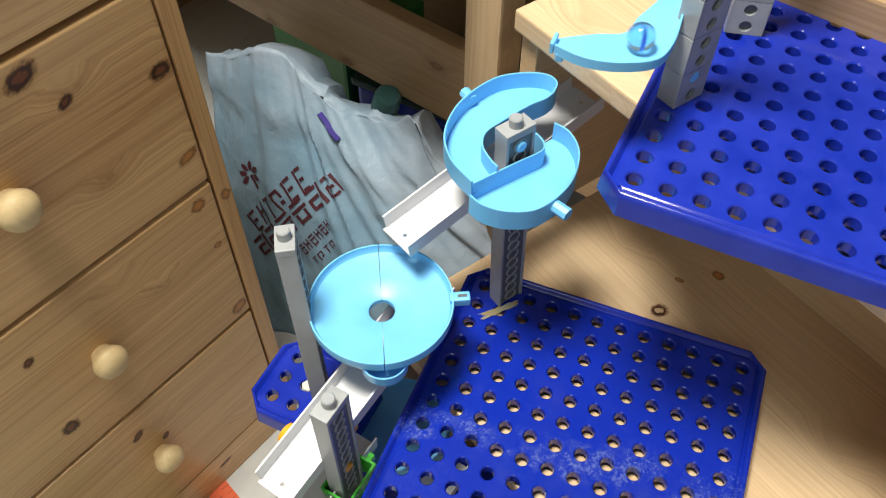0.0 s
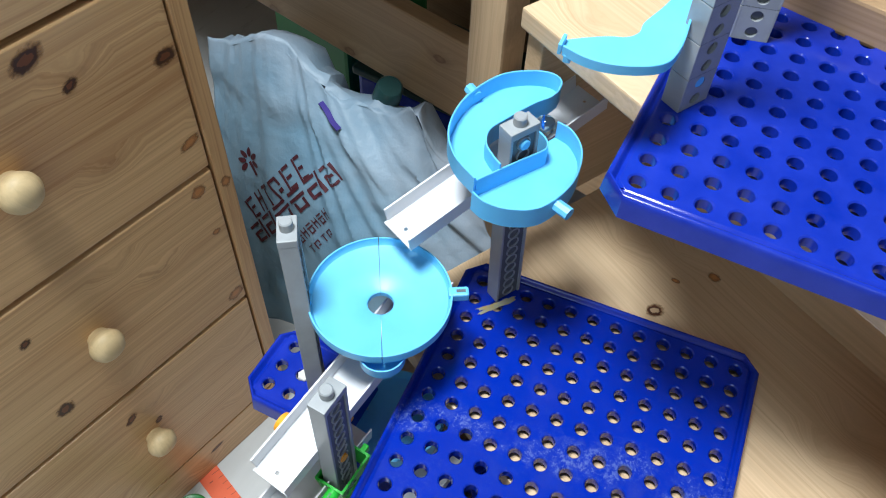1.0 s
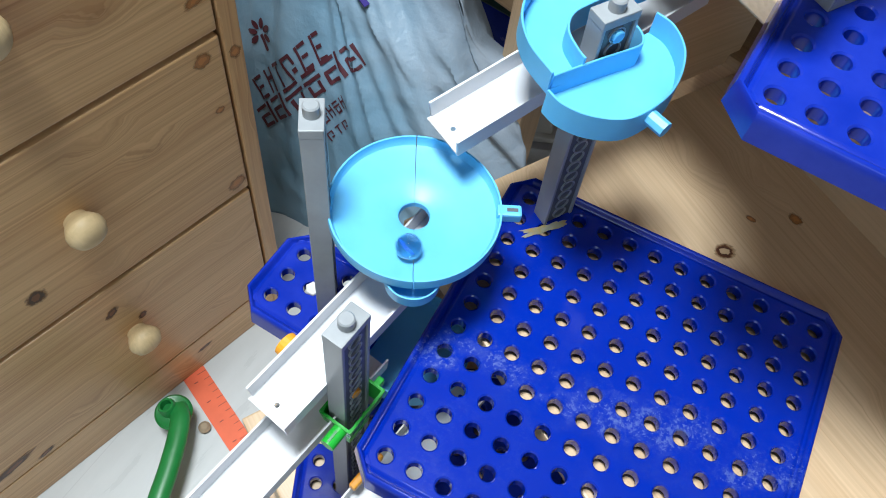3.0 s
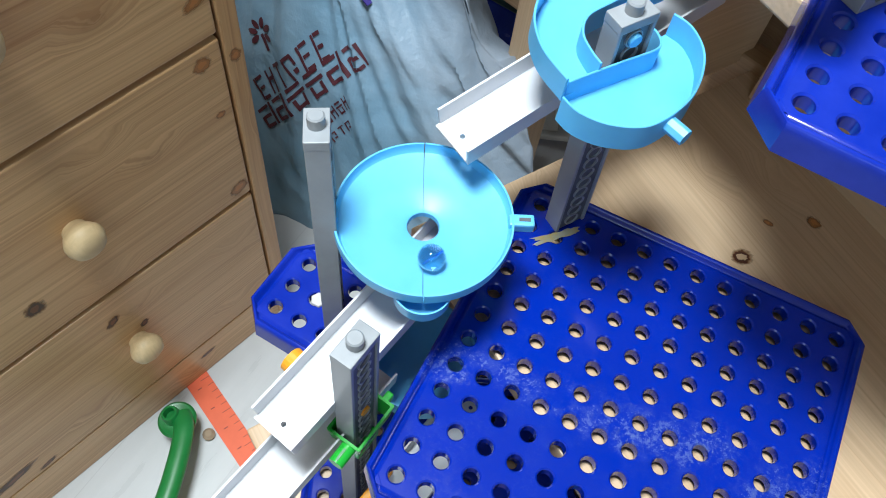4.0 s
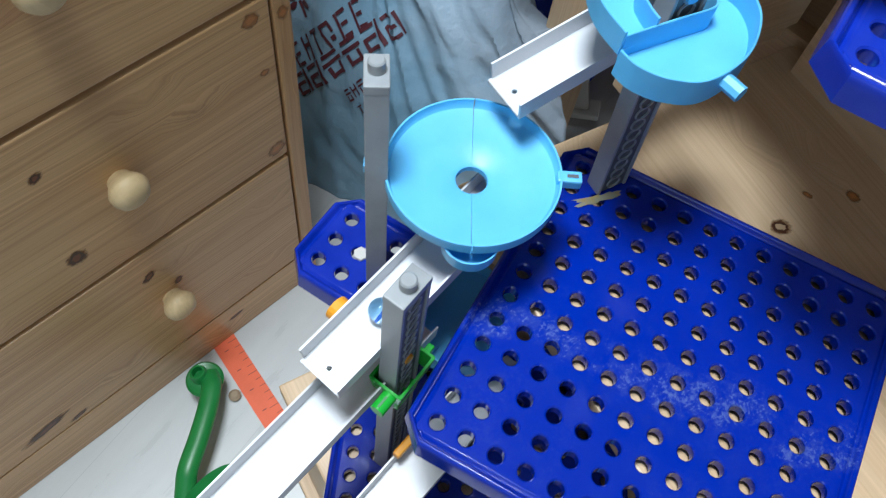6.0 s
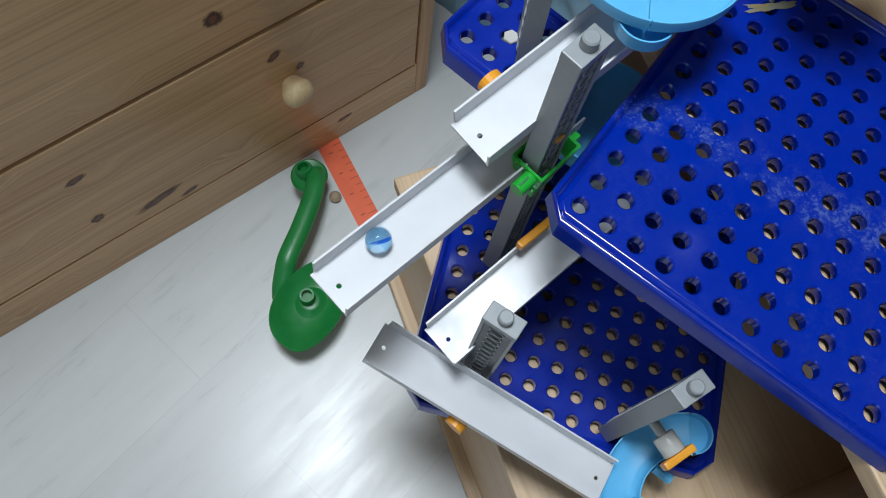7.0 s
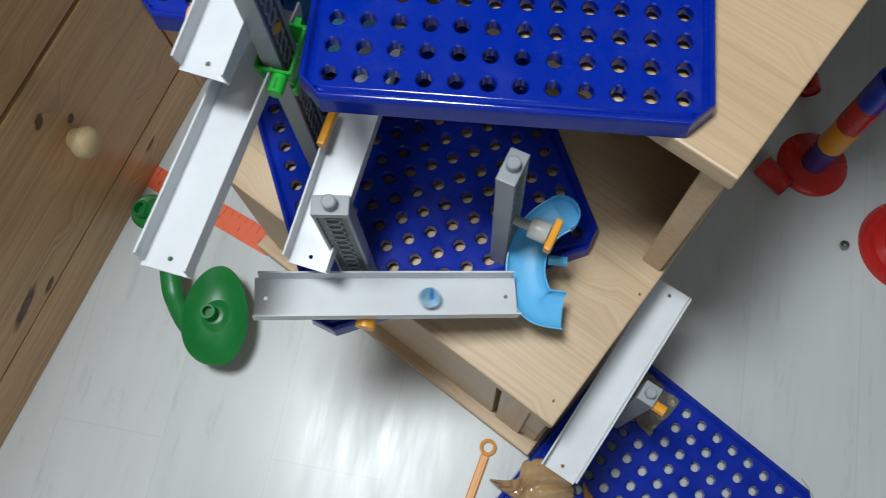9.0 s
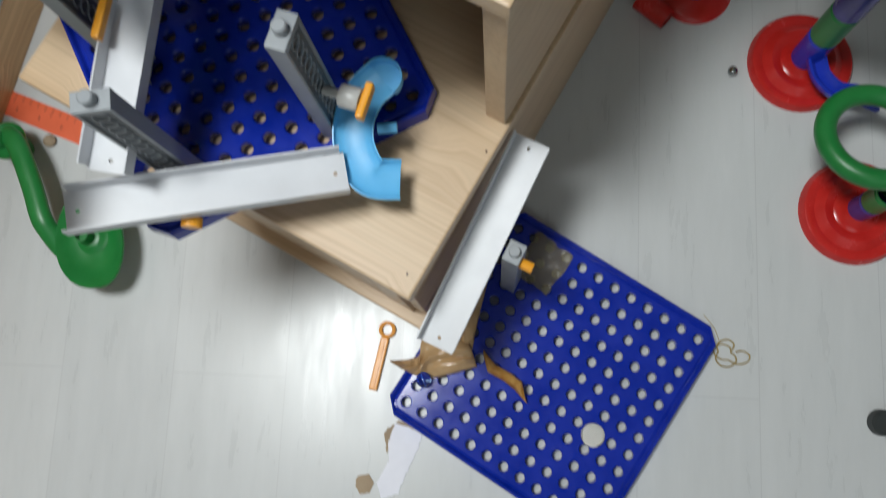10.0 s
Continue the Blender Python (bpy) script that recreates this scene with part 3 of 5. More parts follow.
def post(base, yaw, height, label, lean=(0, 0), material="grey"):
    """A block column 12 by 24 mm with ringed recesses on its broad faces and a stud on top."""
    x, y, z = base
    t = thing("block_post", pose(x, y, z, lean[0], lean[1], 0) @ pose(0, 0, 0, 0, 0, yaw), label, "post", "block posts")
    h = height
    # core coloured dark for the shade behind the rings
    bm = box(-0.0052, -0.0100, 0.0, 0.0052, 0.0100, h - 0.005)
    part("core", bm, "grey_shaded", t)
    bm = box(-0.0068, -0.0124, 0, 0.0068, -0.0100, h - 0.003, 0.0006)
    box(-0.0068, 0.0100, 0, 0.0068, 0.0124, h - 0.003, 0.0006, bm)
    part("side_wall", bm, material, t)
    part("top_cap", box(-0.0070, -0.0126, h - 0.0065, 0.0070, 0.0126, h, 0.0008), material, t)
    part("stud", lathe([(0, 0.0075), (0.0040, 0.0075), (0.0049, 0.0066), (0.0049, -0.001), (0, -0.001)], 22), material, t, smooth=True, m=pose(0, 0, h))
    n = max(2, int((h - 0.014) / 0.0106))
    for side in (-1, 1):
        for i in range(n):
            zc = 0.008 + (h - 0.022) * i / (n - 1)
            ring = lathe([(0.0047, -0.0010), (0.0047, 0.0009), (0.0056, 0.0009), (0.0056, -0.0010)], 18)
            part("ring", ring, material, t, m=pose(side * 0.0056, 0, zc, 0, 90, 0))
    return t


post((0.0195, 0.217, 0.475), -33, 0.195, "silver grey block column holding the curved tray", (0, -1.6))
post((-0.0955, 0.088, 0.440), 31, 0.187, "tall silver grey block column on the small board", (-4.0, -3.4))
post((-0.0400, 0.0235, 0.254), -8, 0.322, "silver grey block column with a green clip")
post((0.004, -0.072, 0.254), -86, 0.178, "silver grey block column in front of the peg board")
post((0.120, -0.035, 0.254), -20, 0.178, "silver grey block column carrying a crank")
post((-0.066, 0.108, 0.240), 20, 0.186, "silver grey block column under the small board")
holed_post((0.111, 0.2475, 0.703), -33, 8, "smooth silver grey block column on the top board")
holed_post((0.137, 0.3335, 0.703), -80, 7, "smooth silver grey block column far on the top board")


# ---- gutters ----
def gutter(a, b, label, lean=0.0, width=0.0325, wall=0.0130, th=0.0016, extra=0.0085):
    a, b = Vector(a), Vector(b)
    d = (b - a)
    L = d.length
    d.normalize()
    side = d.cross(Vector((0, 0, 1))).normalized()
    upv = side.cross(d)
    m = Matrix((( d.x, -side.x, upv.x, a.x), (d.y, -side.y, upv.y, a.y), (d.z, -side.z, upv.z, a.z), (0, 0, 0, 1)))
    m = m @ pose(0, 0, 0, lean, 0, 0)
    t = thing("gutter", m, label, "gutter", "white gutters")
    x0, x1, w = -extra, L + extra, width / 2
    bm = bmesh.new()
    # floor with a round hole near each end
    r, seg = 0.0017, 12
    for cx, lo, hi in ((0.0, x0, 0.012), (L, L - 0.012, x1)):
        tops = []
        for z in (0.0, -th):
            ring, out = [], []
            for k in range(seg):
                an = 2 * math.pi * (k + 0.5) / seg
                c, s = math.cos(an), math.sin(an)
                ring.append(bm.verts.new((cx + r * c, r * s, z)))
                q = min((hi - cx if c > 0 else cx - lo) / max(abs(c), 1e-6), w / max(abs(s), 1e-6))
                out.append(bm.verts.new((cx + q * c, q * s, z)))
            for k in range(seg):
                bm.faces.new((ring[k], ring[(k + 1) % seg], out[(k + 1) % seg], out[k]))
            for px in (lo, hi):
                for py in (-w, w):
                    near = sorted(out, key=lambda v: (v.co.x - px) ** 2 + (v.co.y - py) ** 2)[:2]
                    bm.faces.new((near[0], near[1], bm.verts.new((px, py, z))))
            tops.append(ring)
        for k in range(seg):
            bm.faces.new((tops[0][k], tops[0][(k + 1) % seg], tops[1][(k + 1) % seg], tops[1][k]))
    box(0.012, -w, -th, L - 0.012, w, 0, 0, bm)
    part("floor_strip", bm, "white", t)
    for s in (-1, 1):
        pts = [Vector((x0 + (0.003 if s > 0 else 0), s * w, 0)), Vector((x1 - (0.003 if s > 0 else 0), s * w, 0))]
        tilt = 0.0006 * s
        bm = sweep(pts, [(-s * 0.0 - 0.0008, -th), (-s * 0.0 + 0.0008, -th), (-tilt + 0.0007, wall), (-tilt - 0.0007, wall)])
        part("side_wall", bm, "white", t)
    bm = box(L * 0.5 - 0.010, -0.006, -0.011, L * 0.5 + 0.010, 0.006, -th, 0.001)
    part("socket", bm, "white", t)
    return t


GUT = {
    1: ((-0.0505, 0.170, 0.5765), (0.036, 0.331, 0.605)),
    2: ((-0.0705, -0.009, 0.4905), (-0.0295, 0.170, 0.5125)),
    3: ((-0.0850, -0.1225, 0.4505), (-0.0515, 0.058, 0.441)),
    4: ((-0.0228, -0.0830, 0.3470), (0.0155, 0.096, 0.372)),
    5: ((-0.0583, -0.1115, 0.3225), (0.1245, -0.0850, 0.2895)),
    6: ((0.2770, -0.0430, 0.1855), (0.1900, -0.2030, 0.1610)),
}
for k, (a, b) in GUT.items():
    gutter(a, b, {1: "white plastic gutter sloping to the round funnel", 2: "white plastic gutter below the funnel", 3: "white plastic gutter hung from a green clip",
                  4: "white plastic gutter under the overhanging board", 5: "white plastic gutter crossing in front of the posts", 6: "white plastic gutter leading to the floor board"}[k])


# ---- funnel ----
def funnel(c, yaw):
    t = thing("funnel", pose(*c, 0, 0, yaw), "sky blue round plastic funnel with a centre hole", "funnel")
    prof = [(0.0097, -0.0165), (0.0100, -0.0128), (0.0125, -0.0112), (0.030, -0.0092), (0.046, -0.0073), (0.0508, -0.0062), (0.0524, -0.0042), (0.0528, 0), (0.0540, 0), (0.0544, -0.002), (0.0540, -0.0085), (0.048, -0.0098), (0.030, -0.0118), (0.0125, -0.0142), (0.0115, -0.0165), (0.0097, -0.0165)]
    for a in (0.4, 180.4):
        part("half_dish", lathe(prof, 40, a0=a, a1=a + 179.2), "sky_blue", t, smooth=True)
    for s, yy in ((1, 90), (-1, -90)):
        bm = box(0.051, -0.0042, -0.0085, 0.0665, 0.0042, -0.0005, 0.0016)
        part("lug", bm, "sky_blue", t, m=pose(0, 0, 0, 0, 0, yy))
        # thin dark bar on the lug, coloured as the shade in its slot
        part("lug_slot", box(0.057, -0.0012, -0.0012, 0.0640, 0.0012, -0.0001), "grey_shaded", t, m=pose(0, 0, 0, 0, 0, yy))
    part("spout", lathe([(0.0, -0.022), (0.014, -0.022), (0.017, -0.019), (0.0175, -0.009), (0.0165, -0.009), (0.0155, -0.018), (0.0, -0.0205)], 24, a0=-90, a1=90), "sky_blue", t, smooth=True, m=pose(0.043, 0, -0.001))
    return t


funnel((-0.0505, 0.1235, 0.5525), -63)


# ---- curved trays ----
def tray(t, name, outer, inner, z0, z1, wall_out, wall_in, th=0.0012):
    """An open tray between two smooth edges, falling from z0 to z1."""
    po, pi = spline([(x, y, 0) for x, y in outer], 10), spline([(x, y, 0) for x, y in inner], 10)

    def even(pts, n):
        lens = [0.0]
        for a, c in zip(pts, pts[1:]):
            lens.append(lens[-1] + (c - a).length)
        out = []
        for i in range(n + 1):
            s = lens[-1] * i / n
            k = max(q for q in range(len(lens)) if lens[q] <= s + 1e-9)
            k = min(k, len(pts) - 2)
            out.append(pts[k].lerp(pts[k + 1], (s - lens[k]) / max(lens[k + 1] - lens[k], 1e-9)))
        return out

    n = 48
    po, pi = even(po, n), even(pi, n)
    for i in range(n + 1):
        po[i].z = pi[i].z = z0 + (z1 - z0) * i / n
    bm = bmesh.new()
    rows = []
    for a, c in zip(po, pi):
        rows.append([bm.verts.new(a), bm.verts.new(c), bm.verts.new(c - Vector((0, 0, th))), bm.verts.new(a - Vector((0, 0, th)))])
    for a, c in zip(rows, rows[1:]):
        for k in range(4):
            bm.faces.new((a[k], a[(k + 1) % 4], c[(k + 1) % 4], c[k]))
    bm.faces.new(rows[0])
    bm.faces.new(rows[-1])
    part(name + "_floor", bm, "sky_blue", t)
    for tag, pts, hgt in (("_outer_wall", po, wall_out), ("_inner_wall", pi, wall_in)):
        if hgt:
            part(name + tag, sweep(pts, [(-0.0007, -th - 0.001), (-0.0007, hgt - 0.0004), (-0.0003, hgt), (0.0003, hgt), (0.0007, hgt - 0.0004), (0.0007, -th - 0.001)]), "sky_blue", t, smooth=True)


def curved_tray():
    t = thing("curved_tray", pose(0, 0, 0), "sky blue curved double tray round a grey post", "tray")
    tray(t, "upper_lobe", [(0.0235, 0.279), (0.0225, 0.291), (0.013, 0.2965), (-0.004, 0.292), (-0.023, 0.277), (-0.0365, 0.245), (-0.0355, 0.212), (-0.022, 0.189), (-0.001, 0.1745)],
         [(0.0235, 0.279), (0.020, 0.2705), (0.011, 0.259), (-0.001, 0.238), (-0.0085, 0.222), (-0.006, 0.2085), (0.003, 0.199), (0.010, 0.194)], 0.6385, 0.6365, 0.0145, 0.0145)
    tray(t, "lower_lobe", [(0.0005, 0.167), (0.012, 0.162), (0.030, 0.1635), (0.048, 0.175), (0.0595, 0.204), (0.057, 0.234), (0.045, 0.252), (0.032, 0.2575)],
         [(-0.001, 0.177), (0.009, 0.192), (0.020, 0.208), (0.0315, 0.2245), (0.0325, 0.231), (0.029, 0.237), (0.023, 0.2415)], 0.6300, 0.6280, 0.0160, 0.0165)
    part("lug", tube([Vector((0.0535, 0.186, 0.638)), Vector((0.0655, 0.181, 0.638))], 0.0047, seg=8), "sky_blue", t)
    part("lug", tube([Vector((-0.031, 0.257, 0.644)), Vector((-0.0405, 0.264, 0.644))], 0.0045, seg=8), "sky_blue", t)


curved_tray()


def flat_curve():
    """The launching curve clipped to a post on the top board."""
    t = thing("curved_tray", pose(0, 0, 0), "sky blue open curved tray on the top post", "tray")
    tray(t, "track", [(0.040, 0.188), (0.057, 0.183), (0.076, 0.185), (0.095, 0.195), (0.1005, 0.212), (0.1005, 0.235), (0.099, 0.255), (0.0985, 0.277)],
         [(0.037, 0.198), (0.048, 0.205), (0.060, 0.2115), (0.070, 0.215), (0.0755, 0.222), (0.076, 0.232), (0.083, 0.252), (0.090, 0.277)], 0.7605, 0.7630, 0.0045, 0)
    part("lip", box(0.0370, 0.1868, 0.7585, 0.0392, 0.1978, 0.7655, 0.0005), "sky_blue", t)
    part("hook", box(0.041, 0.1862, 0.7545, 0.0455, 0.1900, 0.7595, 0.0007), "sky_blue", t)


flat_curve()


def low_bowl():
    t = thing("bowl_tray", pose(-0.030, 0.098, 0.405), "sky blue round catching tray half under the board", "tray")
    part("dish", lathe([(0.0, 0.0), (0.03, 0.001), (0.040, 0.004), (0.0415, 0.014), (0.0428, 0.014), (0.0428, -0.002), (0.0, -0.003)], 40), "sky_blue", t, smooth=True)
    part("neck", lathe([(0.012, -0.003), (0.012, -0.03), (0.0, -0.03)], 16), "sky_blue", t)
    part("guard", box(-0.046, -0.026, -0.01, -0.040, -0.018, 0.022, 0.0006), "grey", t)


low_bowl()


def crank_curve():
    t = thing("curved_tray", pose(0, 0, 0), "sky blue curved spout tray on the crank post", "tray")
    p = spline([(0.164, -0.015, 0.294), (0.150, -0.026, 0.290), (0.1405, -0.044, 0.2855), (0.1395, -0.066, 0.2805), (0.150, -0.0865, 0.2755), (0.1715, -0.0895, 0.2710)])
    inner = [(-0.0148, 0.0085), (-0.0142, 0.0050), (-0.0120, 0.0024), (-0.0075, 0.0010), (0.0, 0.0006), (0.0075, 0.0010), (0.0120, 0.0024), (0.0142, 0.0050), (0.0148, 0.0085)]
    outer = [(x * 1.075, z - (0.0014 if z < 0.008 else 0.0)) for x, z in inner]
    part("spout", sweep(p, inner + outer[::-1]), "sky_blue", t, smooth=True)
    part("end_cup", lathe([(0.0, 0.0012), (0.0143, 0.0012), (0.0143, 0.0095), (0.0155, 0.0095), (0.0155, 0.0), (0.0, 0.0)], 24, a0=-52, a1=128), "sky_blue", t, smooth=True, m=pose(0.1635, -0.0152, 0.2942))
    part("lug", tube([Vector((0.157, -0.050, 0.285)), Vector((0.172, -0.050, 0.285))], 0.0042, seg=8), "sky_blue", t)
    k = thing("crank", pose(0.126, -0.037, 0.338, 0, 0, -20), "milky grey crank shaft with an orange turning key", "crank")
    part("shaft", tube([Vector((0, 0, 0)), Vector((0.014, 0, 0))], 0.0038), "gear", k)
    part("drum", lathe([(0, 0.0), (0.0078, 0.0), (0.0085, 0.001), (0.0085, 0.014), (0.0078, 0.015), (0, 0.015)], 24), "gear", k, smooth=True, m=pose(0.013, 0, 0, 0, 90, 0))
    part("key", box(0.0285, -0.0135, -0.0055, 0.0345, 0.0135, 0.0055, 0.0018), "orange", k)


crank_curve()


# ---- small plastic fittings ----
def fittings():
    t = thing("post_clip", pose(-0.0400, 0.0235, 0.450, 0, 0, -8), "bright green plastic clip round a grey post", "clip")
    # a tapered open cup, wider than the post at the back
    rows, bm = [], bmesh.new()
    for z, g in ((0.0105, 0.0), (-0.009, 0.0022)):
        for inset in (0.0, 0.0019):
            x0, x1, y0, y1 = -0.0115 + g + inset, 0.0145 - g - inset, -0.0170 + g + inset, 0.0205 - g - inset
            rows.append([bm.verts.new((x, y, z)) for x, y in ((x0, y0), (x1, y0), (x1, y1), (x0, y1))])
    for p, q in ((rows[0], rows[2]), (rows[2], rows[3]), (rows[3], rows[1]), (rows[1], rows[0])):
        for k in range(4):
            bm.faces.new((p[k], p[(k + 1) % 4], q[(k + 1) % 4], q[k]))
    bmesh.ops.bevel(bm, geom=bm.edges[:], offset=0.0006, segments=2, affect="EDGES")
    part("cup", bm, "lime", t)
    part("peg", tube([Vector((0.006, -0.015, 0.004)), Vector((0.006, -0.030, 0.004))], 0.0052, seg=16), "lime", t, smooth=True)
    part("peg_slot", box(0.0052, -0.0285, 0.0085, 0.0068, -0.0200, 0.0096), "green", t)
    part("tab", box(0.004, 0.020, 0.0, 0.009, 0.027, 0.008, 0.001), "lime", t)
    part("foot", box(-0.020, -0.012, -0.030, 0.010, 0.010, -0.021, 0.001), "lime", t)
    def pin(c, d, r, label):
        q = thing("pin", pose(0, 0, 0), label, "pin", "orange pins")
        a, b = Vector(c), Vector(c) + Vector(d)
        part("head", tube([a, b], r, seg=18), "orange", q)
        part("shank", tube([b, b + (b - a).normalized() * 0.006], r * 0.55, seg=12), "orange", q)
    pin((0.0165, -0.1225, 0.297), (0.0008, 0.0075, 0), 0.0078, "orange pin holding the gutter")
    pin((-0.0925, 0.032, 0.478), (0.008, -0.002, 0), 0.0085, "orange pin beside the gutter")
    pin((-0.0325, 0.0215, 0.487), (-0.004, 0.001, 0), 0.0036, "orange pin in the grey post")
    pin((-0.0480, 0.0560, 0.470), (-0.005, 0.002, 0), 0.0050, "small orange pin under the gutter end")
    for m, label in ((pose(0.0203, 0.2134, 0.6555, 0, 0, -33), "sky blue pin in the post inside the tray"), (pose(0.1158, 0.2444, 0.7225, 0, 0, -33), "sky blue pin in the top board's post")):
        b = thing("pin", m @ pose(0, 0, 0, 0, 90, 0), label, "pin", "sky blue pins")
        part("head", lathe([(0, 0.0016), (0.0034, 0.0016), (0.0041, 0.0010), (0.0041, -0.002), (0, -0.002)], 18), "sky_blue", b, smooth=True)
    q = thing("key_pin", pose(-0.0185, 0.010, 0.374, 0, 0, 78), "flat orange key above the gutter", "key")
    part("blade", box(-0.016, -0.003, -0.002, 0.016, 0.003, 0.006, 0.0015), "orange", q)
    s = thing("white_plug", pose(-0.1095, 0.0905, 0.440), "white hexagonal plug in the small board", "plug")
    part("plug_head", lathe([(0, 0.0022), (0.0052, 0.0022), (0.0058, 0.0014), (0.0058, 0.0002), (0, 0.0002)], 6), "gear", s)
    # short stud post of the lowest gutter
    b = thing("block_post", pose(0.2590, -0.1365, 0.014, 0, 0, 61), "short grey block with a stud beside the gutter", "post", "block posts")
    part("column", box(-0.0095, -0.0078, 0, 0.0095, 0.0078, 0.183, 0.001), "grey", b)
    part("stud", lathe([(0, 0.006), (0.0044, 0.006), (0.005, 0.005), (0.005, -0.001), (0, -0.001)], 20), "grey", b, smooth=True, m=pose(0, 0, 0.183))
    part("orange_pin", tube([Vector((-0.004, -0.008, 0.172)), Vector((-0.004, -0.0195, 0.172))], 0.0048, seg=8), "orange", b)


fittings()


# ---- things on the floor ----
def crumple(w, h, amp, seed, nx=14, ny=14, ragged=0.12, curl=0.0):
    bm = bmesh.new()
    rows = []
    for i in range(nx + 1):
        row = []
        for j in range(ny + 1):
            u, v = i / nx - 0.5, j / ny - 0.5
            e = max(abs(u), abs(v)) * 2
            k = 1 + ragged * e * noise.noise((u * 5 + seed, v * 5, seed * 1.7))
            z = amp * (0.5 + noise.noise((u * 4, v * 4 + seed, seed))) + 0.15 * amp * noise.noise((u * 9, v * 9, seed)) + curl * (u * u + v * v)
            row.append(bm.verts.new((u * w * k, v * h * k, max(z, 0.0006))))
        rows.append(row)
    for a, b in zip(rows, rows[1:]):
        for j in range(ny):
            bm.faces.new((a[j], a[j + 1], b[j + 1], b[j]))
    return bm


def solid(ob, th):
    md = ob.modifiers.new("thickness", "SOLIDIFY")
    md.thickness = th
    return ob


def floor_things():
    w = thing("orange_wand", pose(0.124, -0.1805, 0.0, 0, 0, -105.5), "small amber plastic wand with a ring end on the floor", "wand")
    part("ring", lathe([(0.0055, 0.0005), (0.0055, 0.0045), (0.0072, 0.0055), (0.0092, 0.0045), (0.0092, 0.0005), (0.0055, 0.0005)], 28), "orange_wand", w, smooth=True)
    part("stick", box(0.0088, -0.0046, 0.0003, 0.066, 0.0046, 0.0058, 0.0016), "orange_wand", w)
    part("rib", box(0.012, -0.0012, 0.0055, 0.064, 0.0012, 0.0066, 0.0003), "orange_wand", w)
    s = tagged(part("ruler", box(0, -0.0145, 0.0, 0.185, 0.0145, 0.0012, 0.0003), "strip", m=pose(-0.318, 0.107, 0.0, 0, 0, -25)), "flat orange-red plastic ruler on the floor", "ruler")
    bm = bmesh.new()
    for i in range(17):
        box(0.008 + i * 0.01, 0.0065 if i % 5 else 0.0025, 0.0012, 0.0086 + i * 0.01, 0.0143, 0.00145, 0, bm)
    for i in range(6):
        box(0.016 + i * 0.03, -0.006, 0.0012, 0.0172 + i * 0.03, -0.001, 0.00145, 0, bm)
    part("scale_marks", bm, "scale_ink", s, "dark red scale marks")
    # green spoon-shaped chute
    g = thing("green_chute", pose(0, 0, 0), "dark green plastic chute with a round dish, lying on the floor", "chute")
    p = spline([(-0.291, 0.052, 0.040), (-0.278, 0.042, 0.046), (-0.266, 0.020, 0.048), (-0.253, -0.014, 0.048), (-0.243, -0.046, 0.047), (-0.236, -0.061, 0.0410), (-0.229, -0.074, 0.0330), (-0.222, -0.083, 0.026)], 6)
    sec = [(0.0115 * math.cos(a), 0.0085 * math.sin(a)) for a in [2 * math.pi * i / 18 for i in range(18)]]
    part("neck", sweep(p, sec), "green", g, smooth=True)
    # teardrop dish: an oval shell, its edge running into the neck
    bm = bmesh.new()
    rings = []
    for f, z in ((0.0, 0.0300), (0.25, 0.0302), (0.55, 0.0325), (0.80, 0.0385), (0.95, 0.0450), (1.0, 0.0462), (1.02, 0.0445), (0.97, 0.0385), (0.78, 0.0310), (0.5, 0.0262), (0.25, 0.0245), (0.0, 0.0243)):
        ring = []
        for i in range(48):
            a = 2 * math.pi * i / 48
            c, s_ = math.cos(a), math.sin(a)
            stretch = 1 + 0.16 * max(0, c) * max(0, s_)
            ring.append(bm.verts.new((0.0555 * f * c * stretch, 0.0345 * f * s_ * (1 + 0.10 * c) * (1.13 if s_ < 0 else 1.0), z)))
        rings.append(ring)
    for p_, q_ in zip(rings, rings[1:]):
        for i in range(48):
            bm.faces.new((p_[i], p_[(i + 1) % 48], q_[(i + 1) % 48], q_[i]))
    bmesh.ops.remove_doubles(bm, verts=bm.verts[:], dist=1e-6)
    part("dish", bm, "green", g, smooth=True, m=pose(-0.188, -0.0695, 0.0, 0, 0, -83))
    part("boss", lathe([(0.0, 0.0345), (0.0100, 0.0345), (0.0128, 0.0335), (0.0150, 0.0315), (0.0190, 0.0300)], 28), "green", g, smooth=True, m=pose(-0.1945, -0.068, 0.001))
    part("stub", lathe([(0.0085, 0.0), (0.0085, 0.021), (0.0080, 0.0216), (0.0058, 0.0216), (0.0056, 0.012), (0, 0.012)], 24), "green", g, smooth=True, m=pose(-0.197, -0.068, 0.030))
    part("stem", lathe([(0.0, 0.0), (0.0135, 0.0), (0.0125, 0.004), (0.0115, 0.029), (0.0, 0.029)], 24), "green", g, smooth=True, m=pose(-0.192, -0.069, 0.0))
    part("head", lathe([(0.0, 0.0), (0.010, 0.0), (0.0125, 0.006), (0.014, 0.020), (0.0185, 0.030), (0.0215, 0.037), (0.0215, 0.0395), (0.019, 0.042), (0.012, 0.0405), (0.0, 0.039)], 32), "green", g, smooth=True, m=pose(-0.2915, 0.046, 0.0))
    part("head_knob", lathe([(0.0105, 0.0), (0.0100, 0.010), (0.0088, 0.0125), (0.0066, 0.0125), (0.0062, 0.004), (0, 0.004)], 22), "green", g, smooth=True, m=pose(-0.297, 0.046, 0.039, 0, -14, 0))
    tagged(part("dark_pebble", lathe([(0, 0.009), (0.004, 0.0085), (0.0075, 0.005), (0.006, 0.0), (0, 0.0)], 12), "scrap", m=pose(-0.262, 0.055, 0), smooth=True), "small brown crumb on the floor", "crumb")
